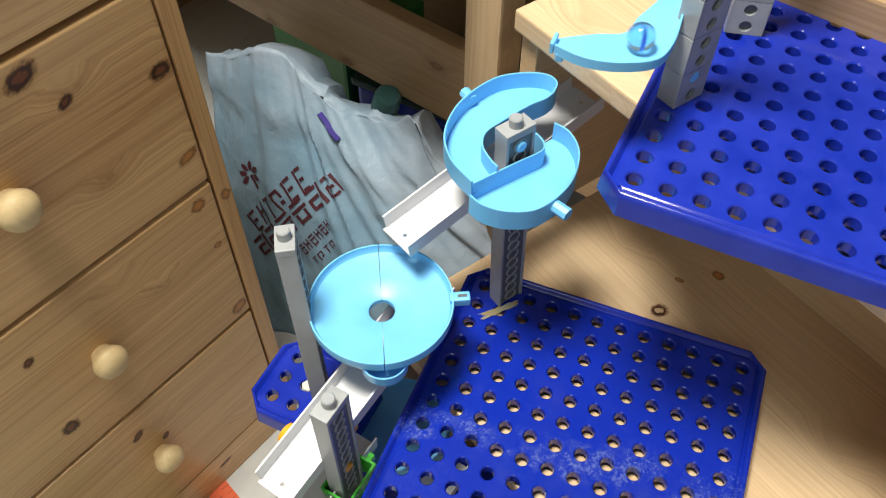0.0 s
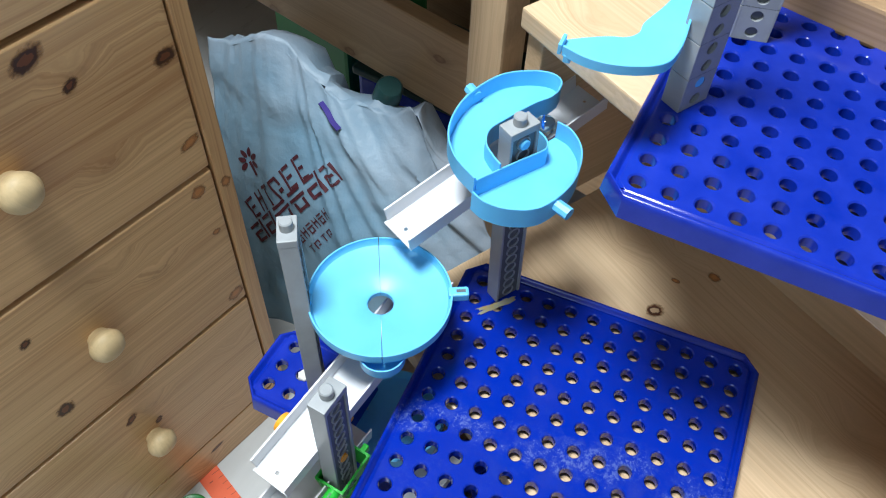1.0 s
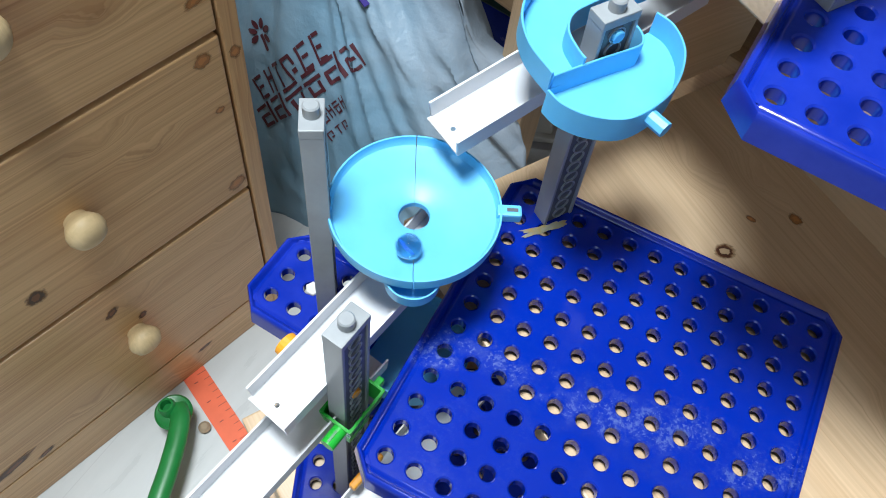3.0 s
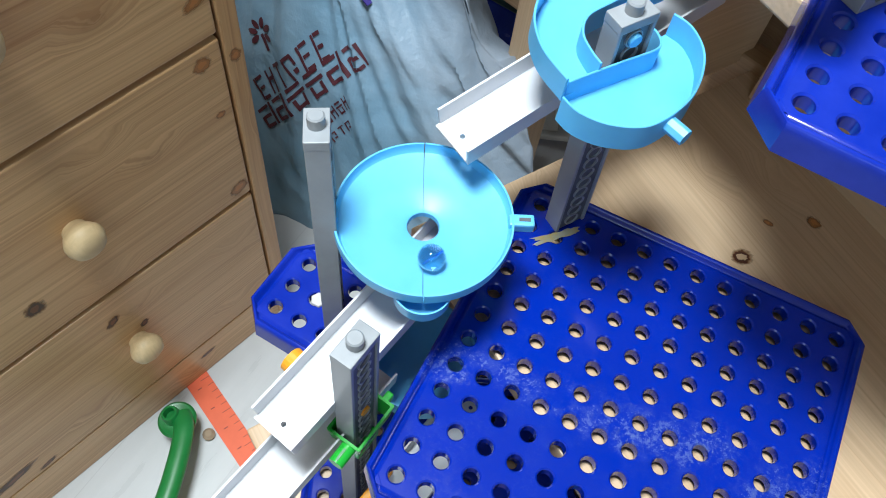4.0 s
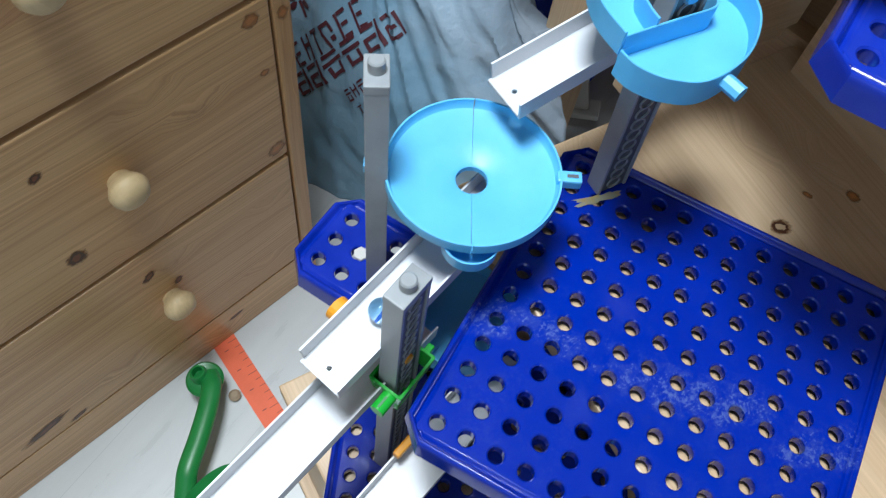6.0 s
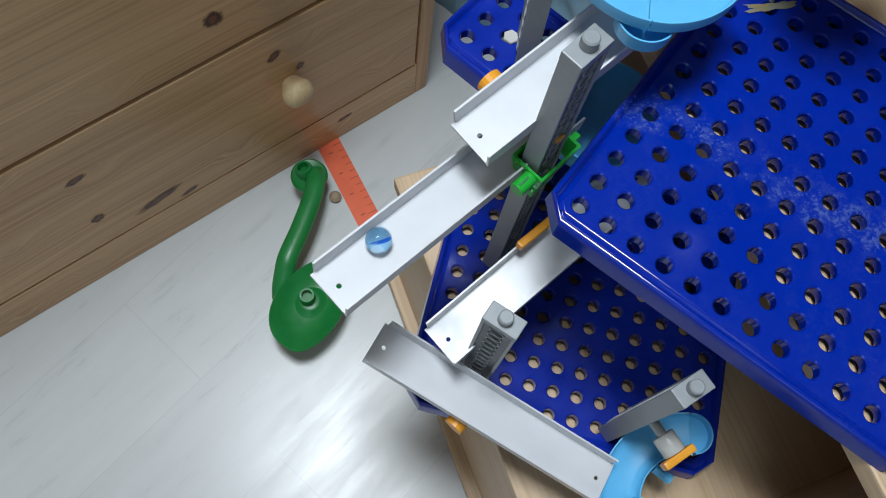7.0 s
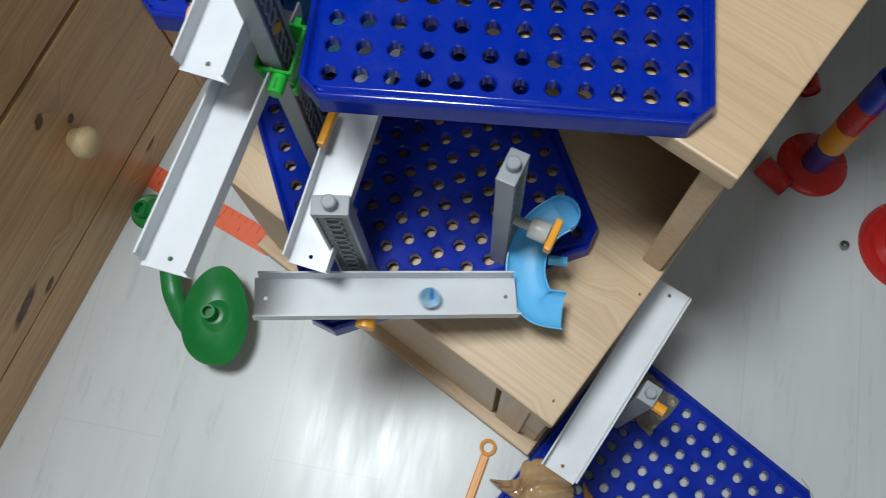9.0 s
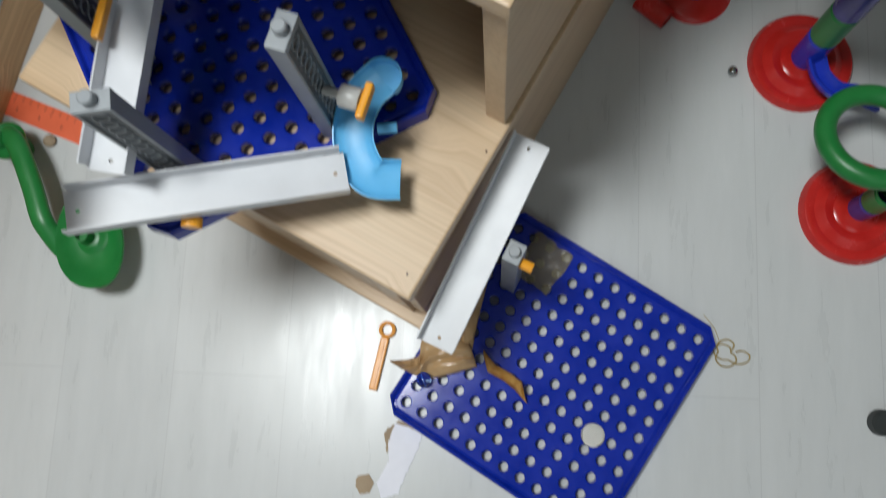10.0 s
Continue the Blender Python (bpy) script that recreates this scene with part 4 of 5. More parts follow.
    # paper scraps
    def scrap(outline, th, seed):
        """A torn flat piece: an outline with a ragged edge."""
        pts = []
        for (x0, y0), (x1, y1) in zip(outline, outline[1:] + outline[:1]):
            n = max(2, int(math.hypot(x1 - x0, y1 - y0) / 0.0025))
            for i in range(n):
                s = i / n
                w = 0.0013 * noise.noise(((x0 + (x1 - x0) * s) * 260, (y0 + (y1 - y0) * s) * 260, seed))
                pts.append((x0 + (x1 - x0) * s + w, y0 + (y1 - y0) * s - w))
        bm = bmesh.new()
        f = bm.faces.new([bm.verts.new((x, y, 0.0002)) for x, y in pts])
        up = bmesh.ops.extrude_face_region(bm, geom=[f])
        for v in up["geom"]:
            if isinstance(v, bmesh.types.BMVert):
                v.co.z = th
        return bm

    tagged(part("paper_scrap", scrap([(0.129, -0.280), (0.142, -0.283), (0.157, -0.293), (0.152, -0.309), (0.139, -0.332), (0.130, -0.352), (0.112, -0.356), (0.108, -0.340), (0.121, -0.318), (0.121, -0.300)], 0.0012, 2.0), "paper"), "torn white paper scrap on the floor", "paper")
    tagged(part("card_scrap", scrap([(0.117, -0.288), (0.133, -0.277), (0.152, -0.285), (0.140, -0.290), (0.126, -0.300), (0.119, -0.310)], 0.0006, 5.0), "scrap"), "thin torn brown card under the paper", "card")
    tagged(part("card_scrap", scrap([(0.088, -0.332), (0.100, -0.331), (0.105, -0.340), (0.100, -0.350), (0.090, -0.351), (0.085, -0.342)], 0.0010, 7.0), "scrap"), "torn brown card scrap on the floor", "card")
    # tape on the floor board
    def sheet(edge_a, edge_b, lift, folds, seed, nu=34, nv=18):
        """A creased piece of tape between two edges, each a smooth run of a few points."""
        ea, eb = [[sp[int(round(i * (len(sp) - 1) / nu))] for i in range(nu + 1)] for sp in (spline(edge_a, 12), spline(edge_b, 12))]
        bm = bmesh.new()
        rows = []
        for i in range(nu + 1):
            row = []
            for j in range(nv + 1):
                u, v = i / nu, j / nv
                p = Vector(ea[i]).lerp(Vector(eb[i]), v)
                ph = folds * (u + 0.35 * v) + 1.2 * noise.noise((u * 2, v * 2, seed))
                fold = abs((ph % 1.0) * 2 - 1)
                hump = math.sin(math.pi * v) ** 0.7
                p.z += lift * hump * (0.35 + 0.65 * fold) + 0.0012 * noise.noise((u * 9, v * 7, seed + 3))
                row.append(bm.verts.new(p))
            rows.append(row)
        for a, b in zip(rows, rows[1:]):
            for j in range(nv):
                bm.faces.new((a[j], b[j], b[j + 1], a[j + 1]))
        return bm

    z = 0.0158
    t1 = part("packing_tape", sheet([(0.128, -0.2135, z), (0.143, -0.214, z), (0.158, -0.2095, z), (0.164, -0.192, z), (0.190, -0.188, z), (0.2125, -0.199, z)],
                                    [(0.1285, -0.2165, z), (0.141, -0.2245, z), (0.156, -0.232, z), (0.1698, -0.2347, z), (0.1927, -0.2312, z), (0.219, -0.2247, z)], 0.011, 3.4, 1.3), "tape", smooth=True)
    tagged(solid(t1, 0.0003), "crumpled glossy brown packing tape under the gutter end", "tape")
    t1c = part("packing_tape", sheet([(0.195, -0.192, z), (0.203, -0.166, z + 0.004), (0.214, -0.140, z + 0.008)],
                                     [(0.2150, -0.206, z), (0.2225, -0.176, z + 0.002), (0.2350, -0.1355, z + 0.006)], 0.005, 2.2, 5.2), "tape", smooth=True)
    tagged(solid(t1c, 0.0003), "flatter strip of brown packing tape beside the gutter post", "tape")
    body = [(0, -0.034), (0.0016, -0.033), (0.0035, -0.026), (0.0085, -0.014), (0.0095, 0.004), (0.0085, 0.018), (0.005, 0.028), (0.0018, 0.033), (0, 0.037)]
    t2 = part("tape_roll", lathe(body, 18), "rolled_tape", m=pose(0.2465, -0.2345, 0.0230, 90, 0, 42.5), smooth=True)
    for v in t2.data.vertices:
        w = v.co
        v.co = Vector((w.x * 0.62 * (1 + 0.5 * noise.noise(w * 130)) + 0.004 * math.sin(w.z * 120), w.y * (0.8 + 0.45 * noise.noise(w * 90 + Vector((3, 1, 7)))), w.z * (1 + 0.1 * noise.noise(w * 70))))
    tagged(t2, "small twisted roll of brown tape on the board", "tape")
    t3 = part("clear_tape", crumple(0.046, 0.052, 0.0022, 9.3, 14, 14, 0.15), "clear_tape", m=pose(0.2935, -0.1185, 0.0146, 0, 0, -38))
    tagged(solid(t3, 0.0002), "patch of dull clear tape stuck on the board", "tape")
    t4 = part("old_tape", crumple(0.032, 0.0058, 0.0006, 4.3, 18, 8, 0.5), "old_tape", m=pose(0.0205, 0.2005, 0.4758, 0, 0, 47))
    tagged(solid(t4, 0.0002), "torn yellowed tape scrap on the blue board", "tape")
    c = part("coin", lathe([(0, 0.0016), (0.0108, 0.0016), (0.0112, 0.0020), (0.0119, 0.0020), (0.0122, 0.0016), (0.0122, 0), (0, 0)], 40), "coin", m=pose(0.334, -0.299, 0.0156))
    tagged(c, "silver coin on the blue board", "coin")
    # rubber thread
    th = []
    for i in range(26):
        a = i * 0.55
        r = 0.009 + 0.005 * math.sin(i * 0.9)
        th.append((0.474 + r * math.cos(a) * 1.3 + 0.0005 * i, -0.219 + r * math.sin(a) - 0.0003 * i, 0.0018 + 0.0009 * (i % 3)))
    tagged(part("thread", tube(spline(th, 4), 0.0008, seg=6), "thread", smooth=True), "tangled ochre rubber thread on the floor", "thread")
    tagged(part("thread", tube(spline([(0.474, -0.207, 0.0012), (0.470, -0.194, 0.002), (0.461, -0.180, 0.0012)], 5), 0.0004, seg=5), "thread"), "thin loose thread end on the floor", "thread")
    k = thing("rubber_foot", pose(0.628, -0.298, 0.0), "black rubber foot lying on the floor", "foot")
    part("disc", lathe([(0, 0.014), (0.010, 0.014), (0.013, 0.011), (0.0135, 0.0), (0, 0)], 24), "black", k, smooth=True)
    for x, y, l in ((0.517, 0.088, "small steel ball on the pale floor"), (0.6165, 0.057, "small steel ball on the red base")):
        bm = bmesh.new()
        bmesh.ops.create_uvsphere(bm, u_segments=24, v_segments=14, radius=0.0055)
        tagged(part("steel_ball", bm, "steel", m=pose(x, y, 0.0056 if x < 0.6 else 0.0175), smooth=True), l, "ball", "steel balls")


floor_things()


# ---- second toy: red bases with coloured tubes ----
def tube_toy():
    base = [(0, 0.022), (0.012, 0.022), (0.015, 0.019), (0.019, 0.0125), (0.024, 0.0105), (0.030, 0.0135), (0.034, 0.0145), (0.038, 0.012), (0.043, 0.0085), (0.049, 0.0105), (0.053, 0.0095), (0.0565, 0.004), (0.057, 0.0), (0, 0.0)]
    def seg_stack(t, x, y, z, cols, h=0.056, r=0.0155):
        for c in cols:
            part("tube_segment", lathe([(r - 0.0012, 0.0), (r, 0.001), (r, h - 0.004), (r - 0.001, h - 0.003), (r - 0.001, h), (r - 0.002, h)], 24), c, t, smooth=True, m=pose(x, y, z))
            z += h
        return z
    t = thing("tube_marble_run", pose(0.592, 0.094, 0), "red base with a stack of coloured tubes and a green bowl", "toy")
    part("base", lathe(base, 56), "red", t, smooth=True)
    z = seg_stack(t, 0, 0, 0.018, ["blue", "green", "violet", "red"])
    part("bowl", lathe([(0.008, -0.012), (0.010, 0.0), (0.030, 0.006), (0.052, 0.018), (0.060, 0.034), (0.062, 0.034), (0.054, 0.014), (0.030, 0.002), (0.010, -0.006), (0.0095, -0.012)], 48), "lime", t, smooth=True, m=pose(-0.018, 0.012, z))
    part("blue_slide", sweep(spline([(0.0, -0.010, 0.040), (0.005, -0.030, 0.034), (0.022, -0.046, 0.028), (0.045, -0.050, 0.024), (0.068, -0.060, 0.020)]), [(-0.010, 0.008), (-0.009, 0.0), (0, -0.003), (0.009, 0.0), (0.010, 0.008), (0.007, 0.008), (0, 0.0), (-0.007, 0.008)]), "blue", t, smooth=True)
    part("red_slide", sweep(spline([(0.016, 0.0, 0.17), (0.045, -0.016, 0.16), (0.075, -0.045, 0.14)]), [(-0.010, 0.008), (-0.009, 0.0), (0, -0.003), (0.009, 0.0), (0.010, 0.008), (0.007, 0.008), (0, 0.0), (-0.007, 0.008)]), "red", t, smooth=True)
    u = thing("tube_marble_run", pose(0.628, -0.078, 0), "red base with a violet tube and a green ring slide", "toy")
    part("base", lathe(base, 56), "red", u, smooth=True)
    seg_stack(u, 0, 0, 0.018, ["violet", "green"], 0.034, 0.0135)
    ringp = [Vector((-0.013 + 0.0465 * math.cos(a), 0.054 + 0.0465 * math.sin(a), 0.10 - 0.012 * math.sin(a))) for a in [math.radians(-40 - 5 * i) for i in range(58)]]
    part("ring_slide", tube(ringp, 0.0105, seg=16), "green", u, smooth=True)
    v = thing("tube_marble_run", pose(0.486, 0.190, 0), "small red base with a violet, orange and red tube stack", "toy")
    part("base", lathe([(0, 0.008), (0.014, 0.008), (0.018, 0.006), (0.036, 0.005), (0.041, 0.002), (0.042, 0), (0, 0)], 48), "red", v, smooth=True)
    seg_stack(v, 0, 0, 0.006, ["violet", "orange", "red", "blue"], 0.050)
    w = thing("red_cup", pose(0.450, 0.150, 0.0136, 90, 0, -135), "small red plastic tube lying on the floor", "cup")
    part("cup", lathe([(0.0105, 0), (0.0125, 0.0), (0.0135, 0.040), (0.0120, 0.040), (0.0105, 0.002), (0, 0.002)], 28), "red", w, smooth=True)
    w2 = thing("red_cup", pose(0.482, 0.280, 0.0136, 90, 0, -170), "second red plastic tube lying beside the stairs", "cup")
    part("cup", lathe([(0.0105, 0), (0.0125, 0.0), (0.0135, 0.040), (0.0120, 0.040), (0.0105, 0.002), (0, 0.002)], 28), "red", w2, smooth=True)


tube_toy()


# ---- carrier bag between chest and stairs ----
BAG_CORNERS = [Vector(p) for p in ((-0.45, 0.35, 0.0), (0.03, 0.385, 0.0), (-0.50, 0.53, 0.36), (-0.10, 0.475, 0.36))]


def bag_front(u, v):
    """The bag's front sheet: u across, v up, from 0 to 1."""
    a, b, c, d = BAG_CORNERS
    p = (1 - u) * (1 - v) * a + u * (1 - v) * b + (1 - u) * v * c + u * v * d
    bulge = math.sin(math.pi * min(max(u, 0), 1)) * math.sin(math.pi * min(max(v, 0), 1) * 0.9)
    p += Vector((0, -0.05, 0.03)) * bulge
    # pulled folds that run from the knot at the top down to the right
    ray_ = math.atan2(u - 0.20, 1.55 - v)
    n1, n2 = noise.noise((ray_ * 7.0, 2.3, 0.4 + 0.8 * v)), noise.noise((ray_ * 17.0, 7.1 + 1.5 * v, 1.4))
    ridge = 0.5 - 1.8 * math.sqrt(n1 * n1 + 0.006) - 0.7 * math.sqrt(n2 * n2 + 0.006)
    crease = 0.0035 * noise.noise((u * 9, v * 9, 4.1)) + 0.0022 * noise.noise((u * 19 + v * 6, v * 15, 2.7))
    depth = 0.015 * ridge * (0.25 + 0.75 * min(1, max(0, (u - 0.1) / 0.4)))
    peak = 0.055 * math.exp(-((u - 0.30) / 0.16) ** 2) * v ** 4 + 0.045 * math.exp(-((u - 0.80) / 0.05) ** 2) * v ** 6 - 0.22 * v ** 3 * max(0, u - 0.70) ** 1.2
    # the upper layer of film lies over the lower one along a slanting edge
    depth += 0.009 / (1 + math.exp(-(v - 0.885 + 0.16 * u + 0.03 * math.sin(u * 9)) / 0.020))
    return p + Vector((0, -depth - crease, peak))


def bag():
    t = thing("carrier_bag", pose(0, 0, 0), "crumpled thin white carrier bag with maroon print", "bag")
    bm = bmesh.new()
    NU, NV = 110, 80
    rows = [[bm.verts.new(bag_front(i / NU, j / NV)) for j in range(NV + 1)] for i in range(NU + 1)]
    for a, b in zip(rows, rows[1:]):
        for j in range(NV):
            bm.faces.new((a[j], a[j + 1], b[j + 1], b[j]))
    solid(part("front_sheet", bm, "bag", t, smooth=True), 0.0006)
    bm = bmesh.new()
    rows = []
    for i in range(31):
        row = []
        for j in range(7):
            p = bag_front(i / 30, 0.985)
            q = j / 6
            row.append(bm.verts.new(p + Vector((0.03 * noise.noise((i * 0.4, q * 2, 3)), 0.11 * q, -0.05 * q * q - 0.16 * q ** 3 + 0.018 * noise.noise((i * 0.5, q * 3, 8))))))
        rows.append(row)
    for a, b in zip(rows, rows[1:]):
        for j in range(6):
            bm.faces.new((a[j], a[j + 1], b[j + 1], b[j]))
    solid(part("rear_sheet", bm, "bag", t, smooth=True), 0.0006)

    # printed marks: a flower sign, and bars where writing stands
    def patch(c, ax, ay, name="print_bar", leaf=False):
        bm = bmesh.new()
        grid = []
        n = 6 if leaf else 3
        for i in range(n + 1):
            row = []
            for j in range(4):
                a, b = i / n - 0.5, j / 3 - 0.5
                if leaf:
                    b *= math.sqrt(max(0.02, 1 - (2 * a) ** 2))
                uu, vv = c[0] + ax[0] * a + ay[0] * b, c[1] + ax[1] * a + ay[1] * b
                p = bag_front(uu, vv)
                du, dv = bag_front(uu + 0.004, vv) - p, bag_front(uu, vv + 0.004) - p
                nrm = du.cross(dv).normalized()
                row.append(bm.verts.new(p + nrm * 0.0022))
            grid.append(row)
        for a, b in zip(grid, grid[1:]):
            for j in range(3):
                bm.faces.new((a[j], a[j + 1], b[j + 1], b[j]))
        part(name, bm, "ink", t)

    def bars(p0, p1, count, height, style):
        """Rows of bars between two points of the sheet, in place of writing."""
        d = Vector((p1[0] - p0[0], p1[1] - p0[1]))
        e = d / count
        upv = Vector((-0.034, 0.036)) * height
        for i in range(count):
            c = Vector(p0) + e * (i + 0.5)
            for dx, dy, w, h in style[i % len(style)]:
                patch(c + e * dx + upv * dy, e * w, upv * h)

    V1 = [(-0.28, 0.0, 0.15, 1.0), (0.08, 0.44, 0.5, 0.14), (0.08, -0.44, 0.5, 0.14), (0.05, 0.0, 0.4, 0.13)]
    V2 = [(-0.28, 0.0, 0.15, 1.0), (0.28, 0.0, 0.15, 1.0), (0.0, 0.1, 0.45, 0.16)]
    V3 = [(0.0, 0.0, 0.16, 1.0), (0.0, 0.44, 0.7, 0.14)]
    V4 = [(-0.28, 0.0, 0.15, 1.0), (0.05, 0.44, 0.5, 0.14), (0.24, 0.25, 0.14, 0.45), (0.12, -0.2, 0.3, 0.2)]
    K1 = [(-0.1, 0.4, 0.6, 0.15), (-0.1, 0.0, 0.6, 0.15), (-0.1, -0.42, 0.6, 0.15), (-0.36, -0.2, 0.14, 0.5), (0.36, 0.0, 0.14, 1.0)]
    K2 = [(0.0, 0.42, 0.7, 0.15), (0.0, 0.1, 0.85, 0.15), (-0.25, -0.3, 0.14, 0.5), (0.25, -0.3, 0.14, 0.5), (0.0, -0.45, 0.6, 0.15)]
    bars((0.160, 0.447), (0.410, 0.702), 6, 1.3, [V1, V2, V3, V4, V1, V1])
    bars((0.170, 0.352), (0.530, 0.748), 6, 1.25, [K1, K1, K2, K2, K1, K1])
    bars((0.360, 0.430), (0.484, 0.582), 6, 0.65, [K2, V2])
    bars((0.400, 0.405), (0.491, 0.515), 4, 0.45, [V3, V4])
    fu, fv = 0.178, 0.630
    for i in range(6):
        a = radians(-5 + i * 47)
        patch((fu + 0.029 * math.cos(a), fv + 0.029 * math.sin(a)), (0.032 * math.cos(a), 0.032 * math.sin(a)), (-0.017 * math.sin(a), 0.017 * math.cos(a)), "petal", True)
    patch((fu + 0.018, fv - 0.020), (0.010, 0.008), (-0.032, 0.034), "stalk")
    p = [bag_front(0.486 + 0.0245 * i, 0.945 - 0.0105 * i) + Vector((0, -0.004, 0.003)) for i in range(4)]
    part("blue_mark", sweep(spline(p, 4), [(-0.0035, -0.001), (0.0035, -0.001), (0.0035, 0.001), (-0.0035, 0.001)]), "violet", t)


bag()


# ---- dim clutter behind the bed rail ----
def clutter():
    B = pose(-0.10, 0.505, 0, 0, 0, -16.85)
    b = thing("storage_box", B @ pose(-0.20, 0.20, 0, 0, 0, 8), "dark navy storage box under the bed", "box")
    part("body", box(-0.14, -0.07, 0, 0.14, 0.10, 0.20, 0.008), "blue", b)
    part("lid", box(-0.146, -0.076, 0.20, 0.146, 0.106, 0.215, 0.004), "hollow", b, "dark teal lid")
    g = thing("storage_box", B @ pose(-0.46, 0.22, 0, 0, 0, -6), "dark green box under the bed", "box")
    part("body", box(-0.10, -0.08, 0, 0.10, 0.10, 0.24, 0.008), "green", g)
    for x, y, z, a, l in ((-0.060, 0.10, 0.10, 20, 0.17), (-0.030, 0.14, 0.06, -12, 0.14), (-0.095, 0.16, 0.23, 60, 0.09)):
        w = thing("white_bracket", B @ pose(x, y, z, 8, a, 30), "white plastic bracket among the clutter", "bracket", "white brackets")
        part("plate", box(-0.014, -0.006, -0.02, 0.014, 0.006, l, 0.003), "gear", w)
        part("foot", box(-0.03, -0.015, -0.03, 0.03, 0.015, -0.018, 0.003), "gear", w)
    k = thing("bottle_top", pose(-0.235, 0.512, 0.360, 20, 10, 30), "dark teal cap sticking out of the bag", "cap")
    part("cap", lathe([(0, 0.03), (0.014, 0.03), (0.017, 0.026), (0.018, 0.0), (0, 0)], 20), "hollow", k, smooth=True)


clutter()


# ---- the marble ----
def marble():
    t = thing("marble", pose(0.07, 0.21, 0.77), "clear blue glass marble rolling down the run", "marble")
    bm = bmesh.new()
    bmesh.ops.create_uvsphere(bm, u_segments=40, v_segments=24, radius=0.0081)
    part("glass", bm, "glass", t, smooth=True)
    for k in range(1):
        bm = bmesh.new()
        rows = []
        for i in range(15):
            z = (i / 14 - 0.5) * 0.0118
            w = 0.0017 * math.sqrt(max(0, 1 - (z / 0.0064) ** 2))
            a = k * math.pi + i * 0.11
            rows.append([bm.verts.new((r * math.cos(a), r * math.sin(a), z)) for r in (0.0004, 0.0004 + w)])
        for a, b in zip(rows, rows[1:]):
            bm.faces.new((a[0], a[1], b[1], b[0]))
        solid(part("swirl", bm, "swirl", t), 0.0003)
    return t


rolling = marble()

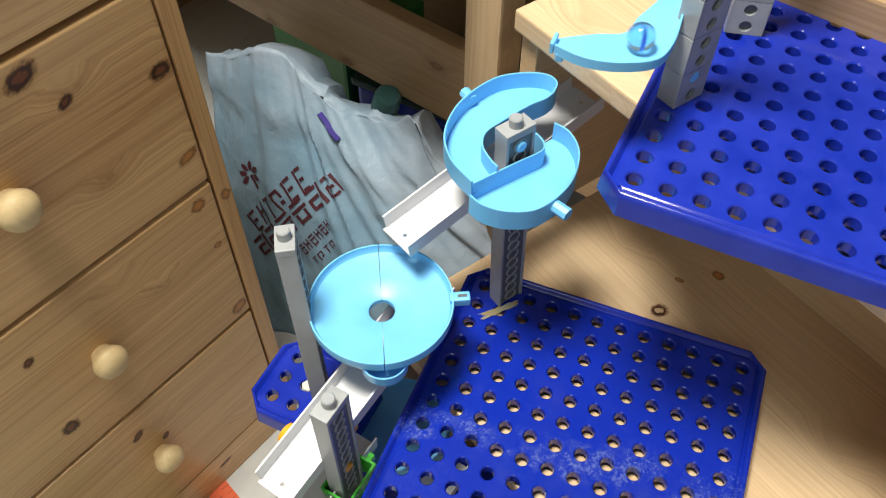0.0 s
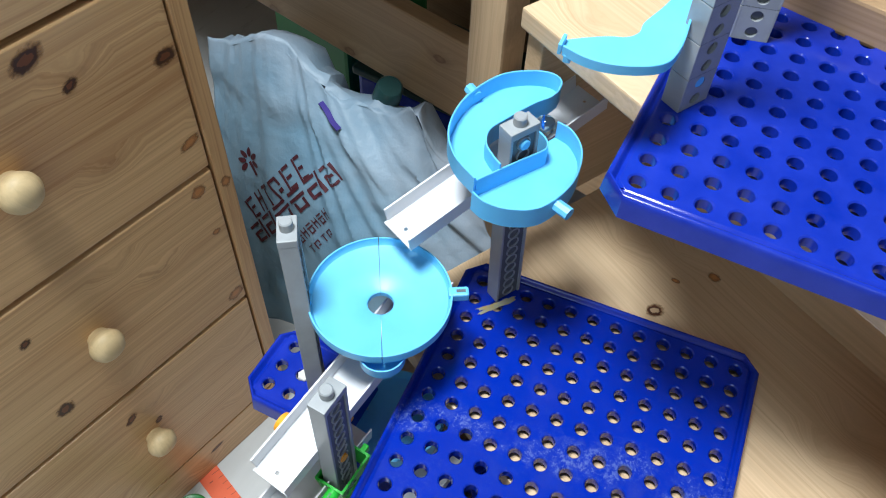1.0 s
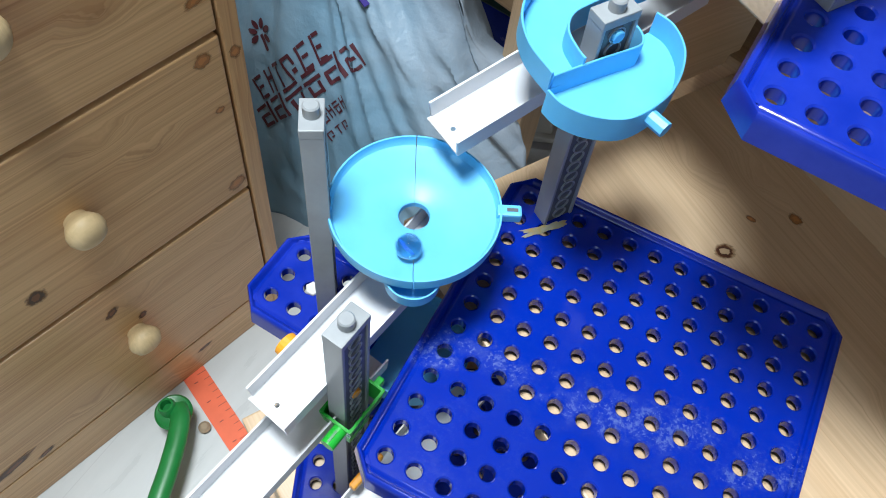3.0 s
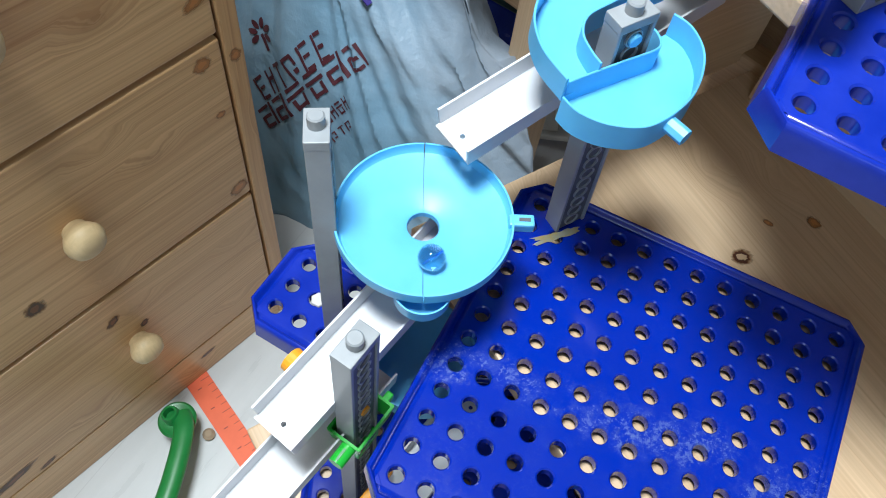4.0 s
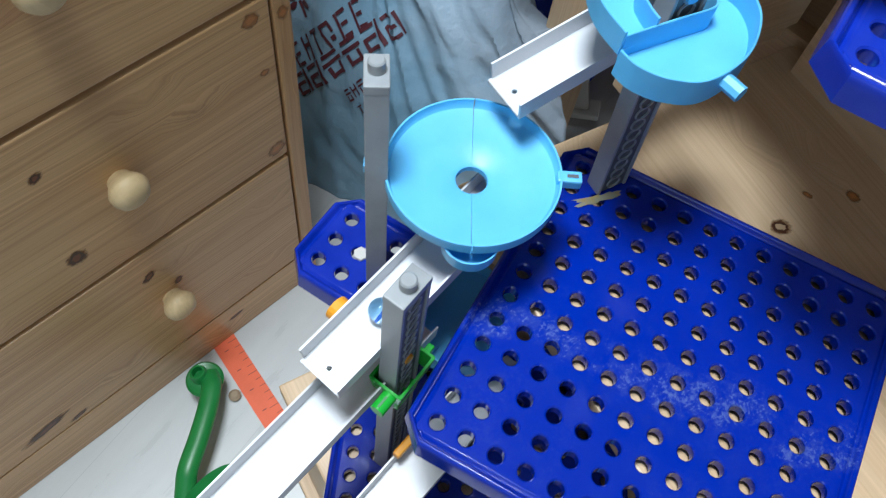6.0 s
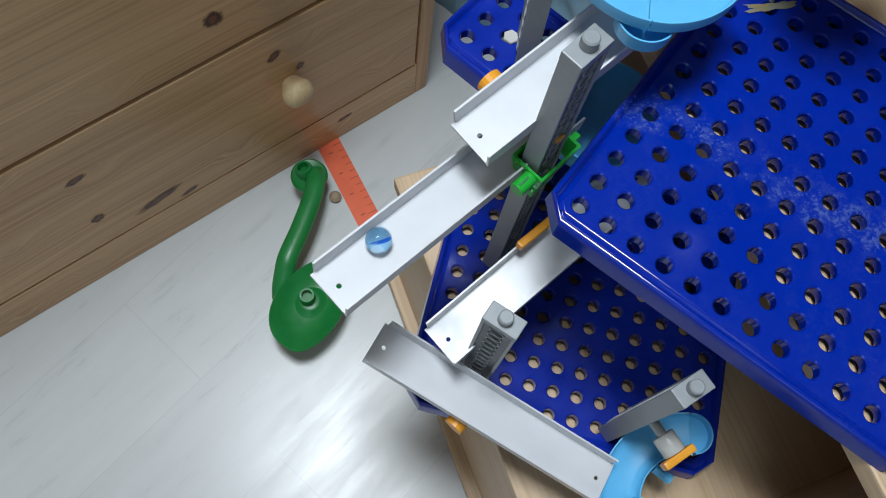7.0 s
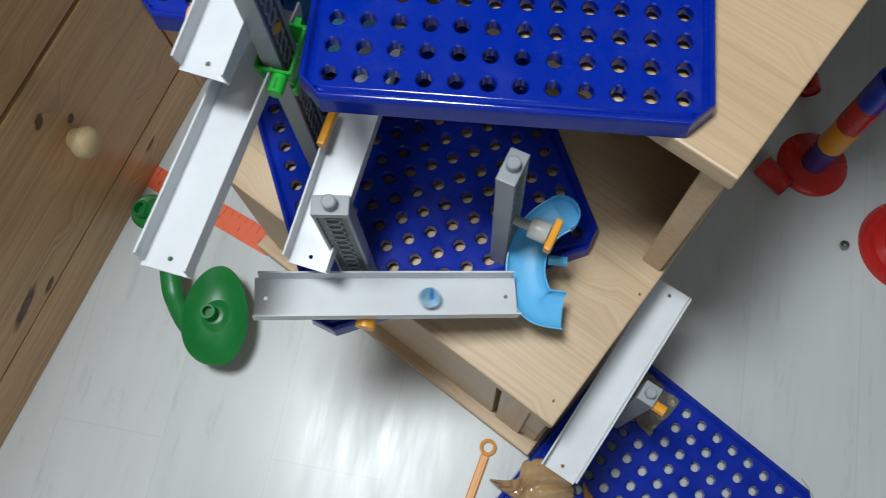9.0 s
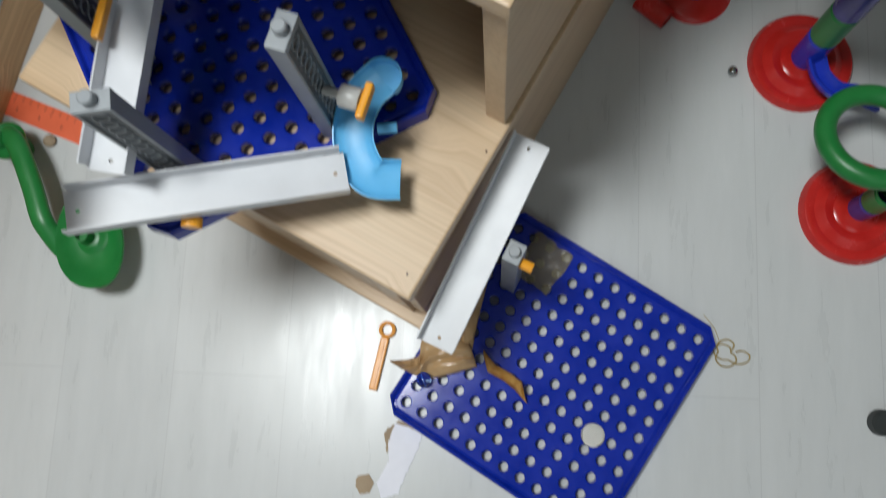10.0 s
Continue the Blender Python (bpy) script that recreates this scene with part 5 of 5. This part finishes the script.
MARBLE = [
    (0.00, 0.0835, 0.2057, 0.7698),
    (0.10, 0.0609, 0.1966, 0.7678),
    (0.20, 0.0422, 0.2033, 0.7658),
    (0.30, 0.0091, 0.2825, 0.6583),
    (0.40, -0.0225, 0.2571, 0.6463),
    (0.50, -0.0273, 0.2195, 0.6453),
    (0.60, -0.0126, 0.2027, 0.6443),
    (0.70, 0.0137, 0.1951, 0.6355),
    (0.80, 0.0403, 0.2183, 0.6345),
    (0.90, 0.0427, 0.2453, 0.6340),
    (1.00, 0.0218, 0.2623, 0.6320),
    (1.15, 0.0118, 0.2859, 0.6048),
    (1.30, -0.0090, 0.2473, 0.5980),
    (1.40, -0.0275, 0.2154, 0.5923),
    (1.50, -0.0463, 0.1890, 0.5873),
    (1.60, -0.0655, 0.1648, 0.5528),
    (1.70, -0.0794, 0.1185, 0.5510),
    (1.80, -0.0661, 0.0894, 0.5520),
    (1.90, -0.0397, 0.0868, 0.5521),
    (2.00, -0.0210, 0.0970, 0.5522),
    (2.10, -0.0112, 0.1168, 0.5523),
    (2.20, -0.0131, 0.1364, 0.5522),
    (2.30, -0.0274, 0.1531, 0.5520),
    (2.40, -0.0458, 0.1588, 0.5518),
    (2.50, -0.0680, 0.1575, 0.5521),
    (2.60, -0.0802, 0.1442, 0.5518),
    (2.70, -0.0838, 0.1239, 0.5515),
    (2.80, -0.0762, 0.1045, 0.5513),
    (2.90, -0.0592, 0.0940, 0.5512),
    (3.00, -0.0401, 0.0959, 0.5510),
    (3.10, -0.0267, 0.1085, 0.5509),
    (3.20, -0.0237, 0.1258, 0.5507),
    (3.30, -0.0314, 0.1406, 0.5506),
    (3.40, -0.0459, 0.1474, 0.5505),
    (3.50, -0.0607, 0.1442, 0.5503),
    (3.60, -0.0700, 0.1333, 0.5502),
    (3.70, -0.0707, 0.1198, 0.5500),
    (3.80, -0.0635, 0.1093, 0.5499),
    (3.90, -0.0485, 0.0998, 0.5504),
    (4.00, -0.0339, 0.1009, 0.5509),
    (4.10, -0.0254, 0.1146, 0.5507),
    (4.20, -0.0294, 0.1298, 0.5502),
    (4.30, -0.0445, 0.1415, 0.5498),
    (4.40, -0.0605, 0.1399, 0.5499),
    (4.50, -0.0693, 0.1315, 0.5500),
    (4.60, -0.0699, 0.1183, 0.5500),
    (4.70, -0.0568, 0.1095, 0.5494),
    (4.80, -0.0423, 0.1101, 0.5495),
    (4.90, -0.0328, 0.1215, 0.5497),
    (5.00, -0.0381, 0.1350, 0.5496),
    (5.10, -0.0518, 0.1391, 0.5495),
    (5.20, -0.0610, 0.1338, 0.5494),
    (5.30, -0.0625, 0.1230, 0.5488),
    (5.40, -0.0566, 0.1164, 0.5475),
    (5.50, -0.0498, 0.1169, 0.5475),
    (5.60, -0.0473, 0.1211, 0.5405),
    (5.70, -0.0418, 0.1163, 0.5137),
    (5.85, -0.0508, 0.0769, 0.5089),
    (6.00, -0.0607, 0.0340, 0.5036),
    (6.12, -0.0697, -0.0054, 0.4987),
    (6.20, -0.0716, -0.0314, 0.4754),
    (6.30, -0.0698, -0.0047, 0.4522),
    (6.40, -0.0795, -0.0574, 0.4549),
    (6.50, -0.0832, -0.0851, 0.4564),
    (6.60, -0.0822, -0.0959, 0.4569),
    (6.70, -0.0802, -0.1035, 0.4573),
    (6.80, -0.0807, -0.1023, 0.4572),
    (6.90, -0.0801, -0.0958, 0.4569),
    (7.00, -0.0836, -0.0870, 0.4565),
    (7.10, -0.0819, -0.0702, 0.4556),
    (7.20, -0.0769, -0.0434, 0.4542),
    (7.30, -0.0635, -0.0096, 0.4524),
    (7.40, -0.0535, 0.0560, 0.4468),
    (7.50, -0.0539, 0.0864, 0.4138),
    (7.65, -0.0320, 0.1120, 0.4140),
    (7.80, -0.0180, 0.0980, 0.4130),
    (7.92, 0.0040, 0.0820, 0.4000),
    (8.00, 0.0078, 0.0602, 0.3748),
    (8.10, -0.0018, 0.0092, 0.3678),
    (8.20, -0.0033, -0.0144, 0.3646),
    (8.30, -0.0096, -0.0333, 0.3619),
    (8.40, -0.0207, -0.0560, 0.3585),
    (8.50, -0.0273, -0.0777, 0.3554),
    (8.60, -0.0315, -0.1010, 0.3254),
    (8.70, -0.0255, -0.1086, 0.3246),
    (8.80, -0.0112, -0.1056, 0.3219),
    (8.90, 0.0216, -0.1029, 0.3161),
    (9.00, 0.0654, -0.0961, 0.3082),
    (9.10, 0.1245, -0.0850, 0.2973),
    (9.20, 0.1706, -0.0890, 0.2838),
    (9.30, 0.2305, -0.1149, 0.1819),
    (9.40, 0.2259, -0.1370, 0.1790),
    (9.50, 0.2197, -0.1462, 0.1775),
    (9.60, 0.2197, -0.1513, 0.1769),
    (9.70, 0.2100, -0.1670, 0.1744),
    (9.80, 0.1940, -0.1920, 0.1704),
    (9.90, 0.1718, -0.2130, 0.1000),
    (10.00, 0.1634, -0.2357, 0.0258),
]


def motions():
    rows, last, turn = [], None, Matrix.Identity(4)
    for t, x, y, z in MARBLE:
        p = Vector((x, y, z))
        if last is not None:
            d = p - last
            axis = Vector((-d.y, d.x, 0))
            if axis.length > 1e-5:
                turn = Matrix.Rotation(min(d.length / 0.0078, 1.4), 4, axis.normalized()) @ turn
        last = p
        rows.append((t, Matrix.Translation(p) @ turn))
    walk(rolling, rows)


motions()
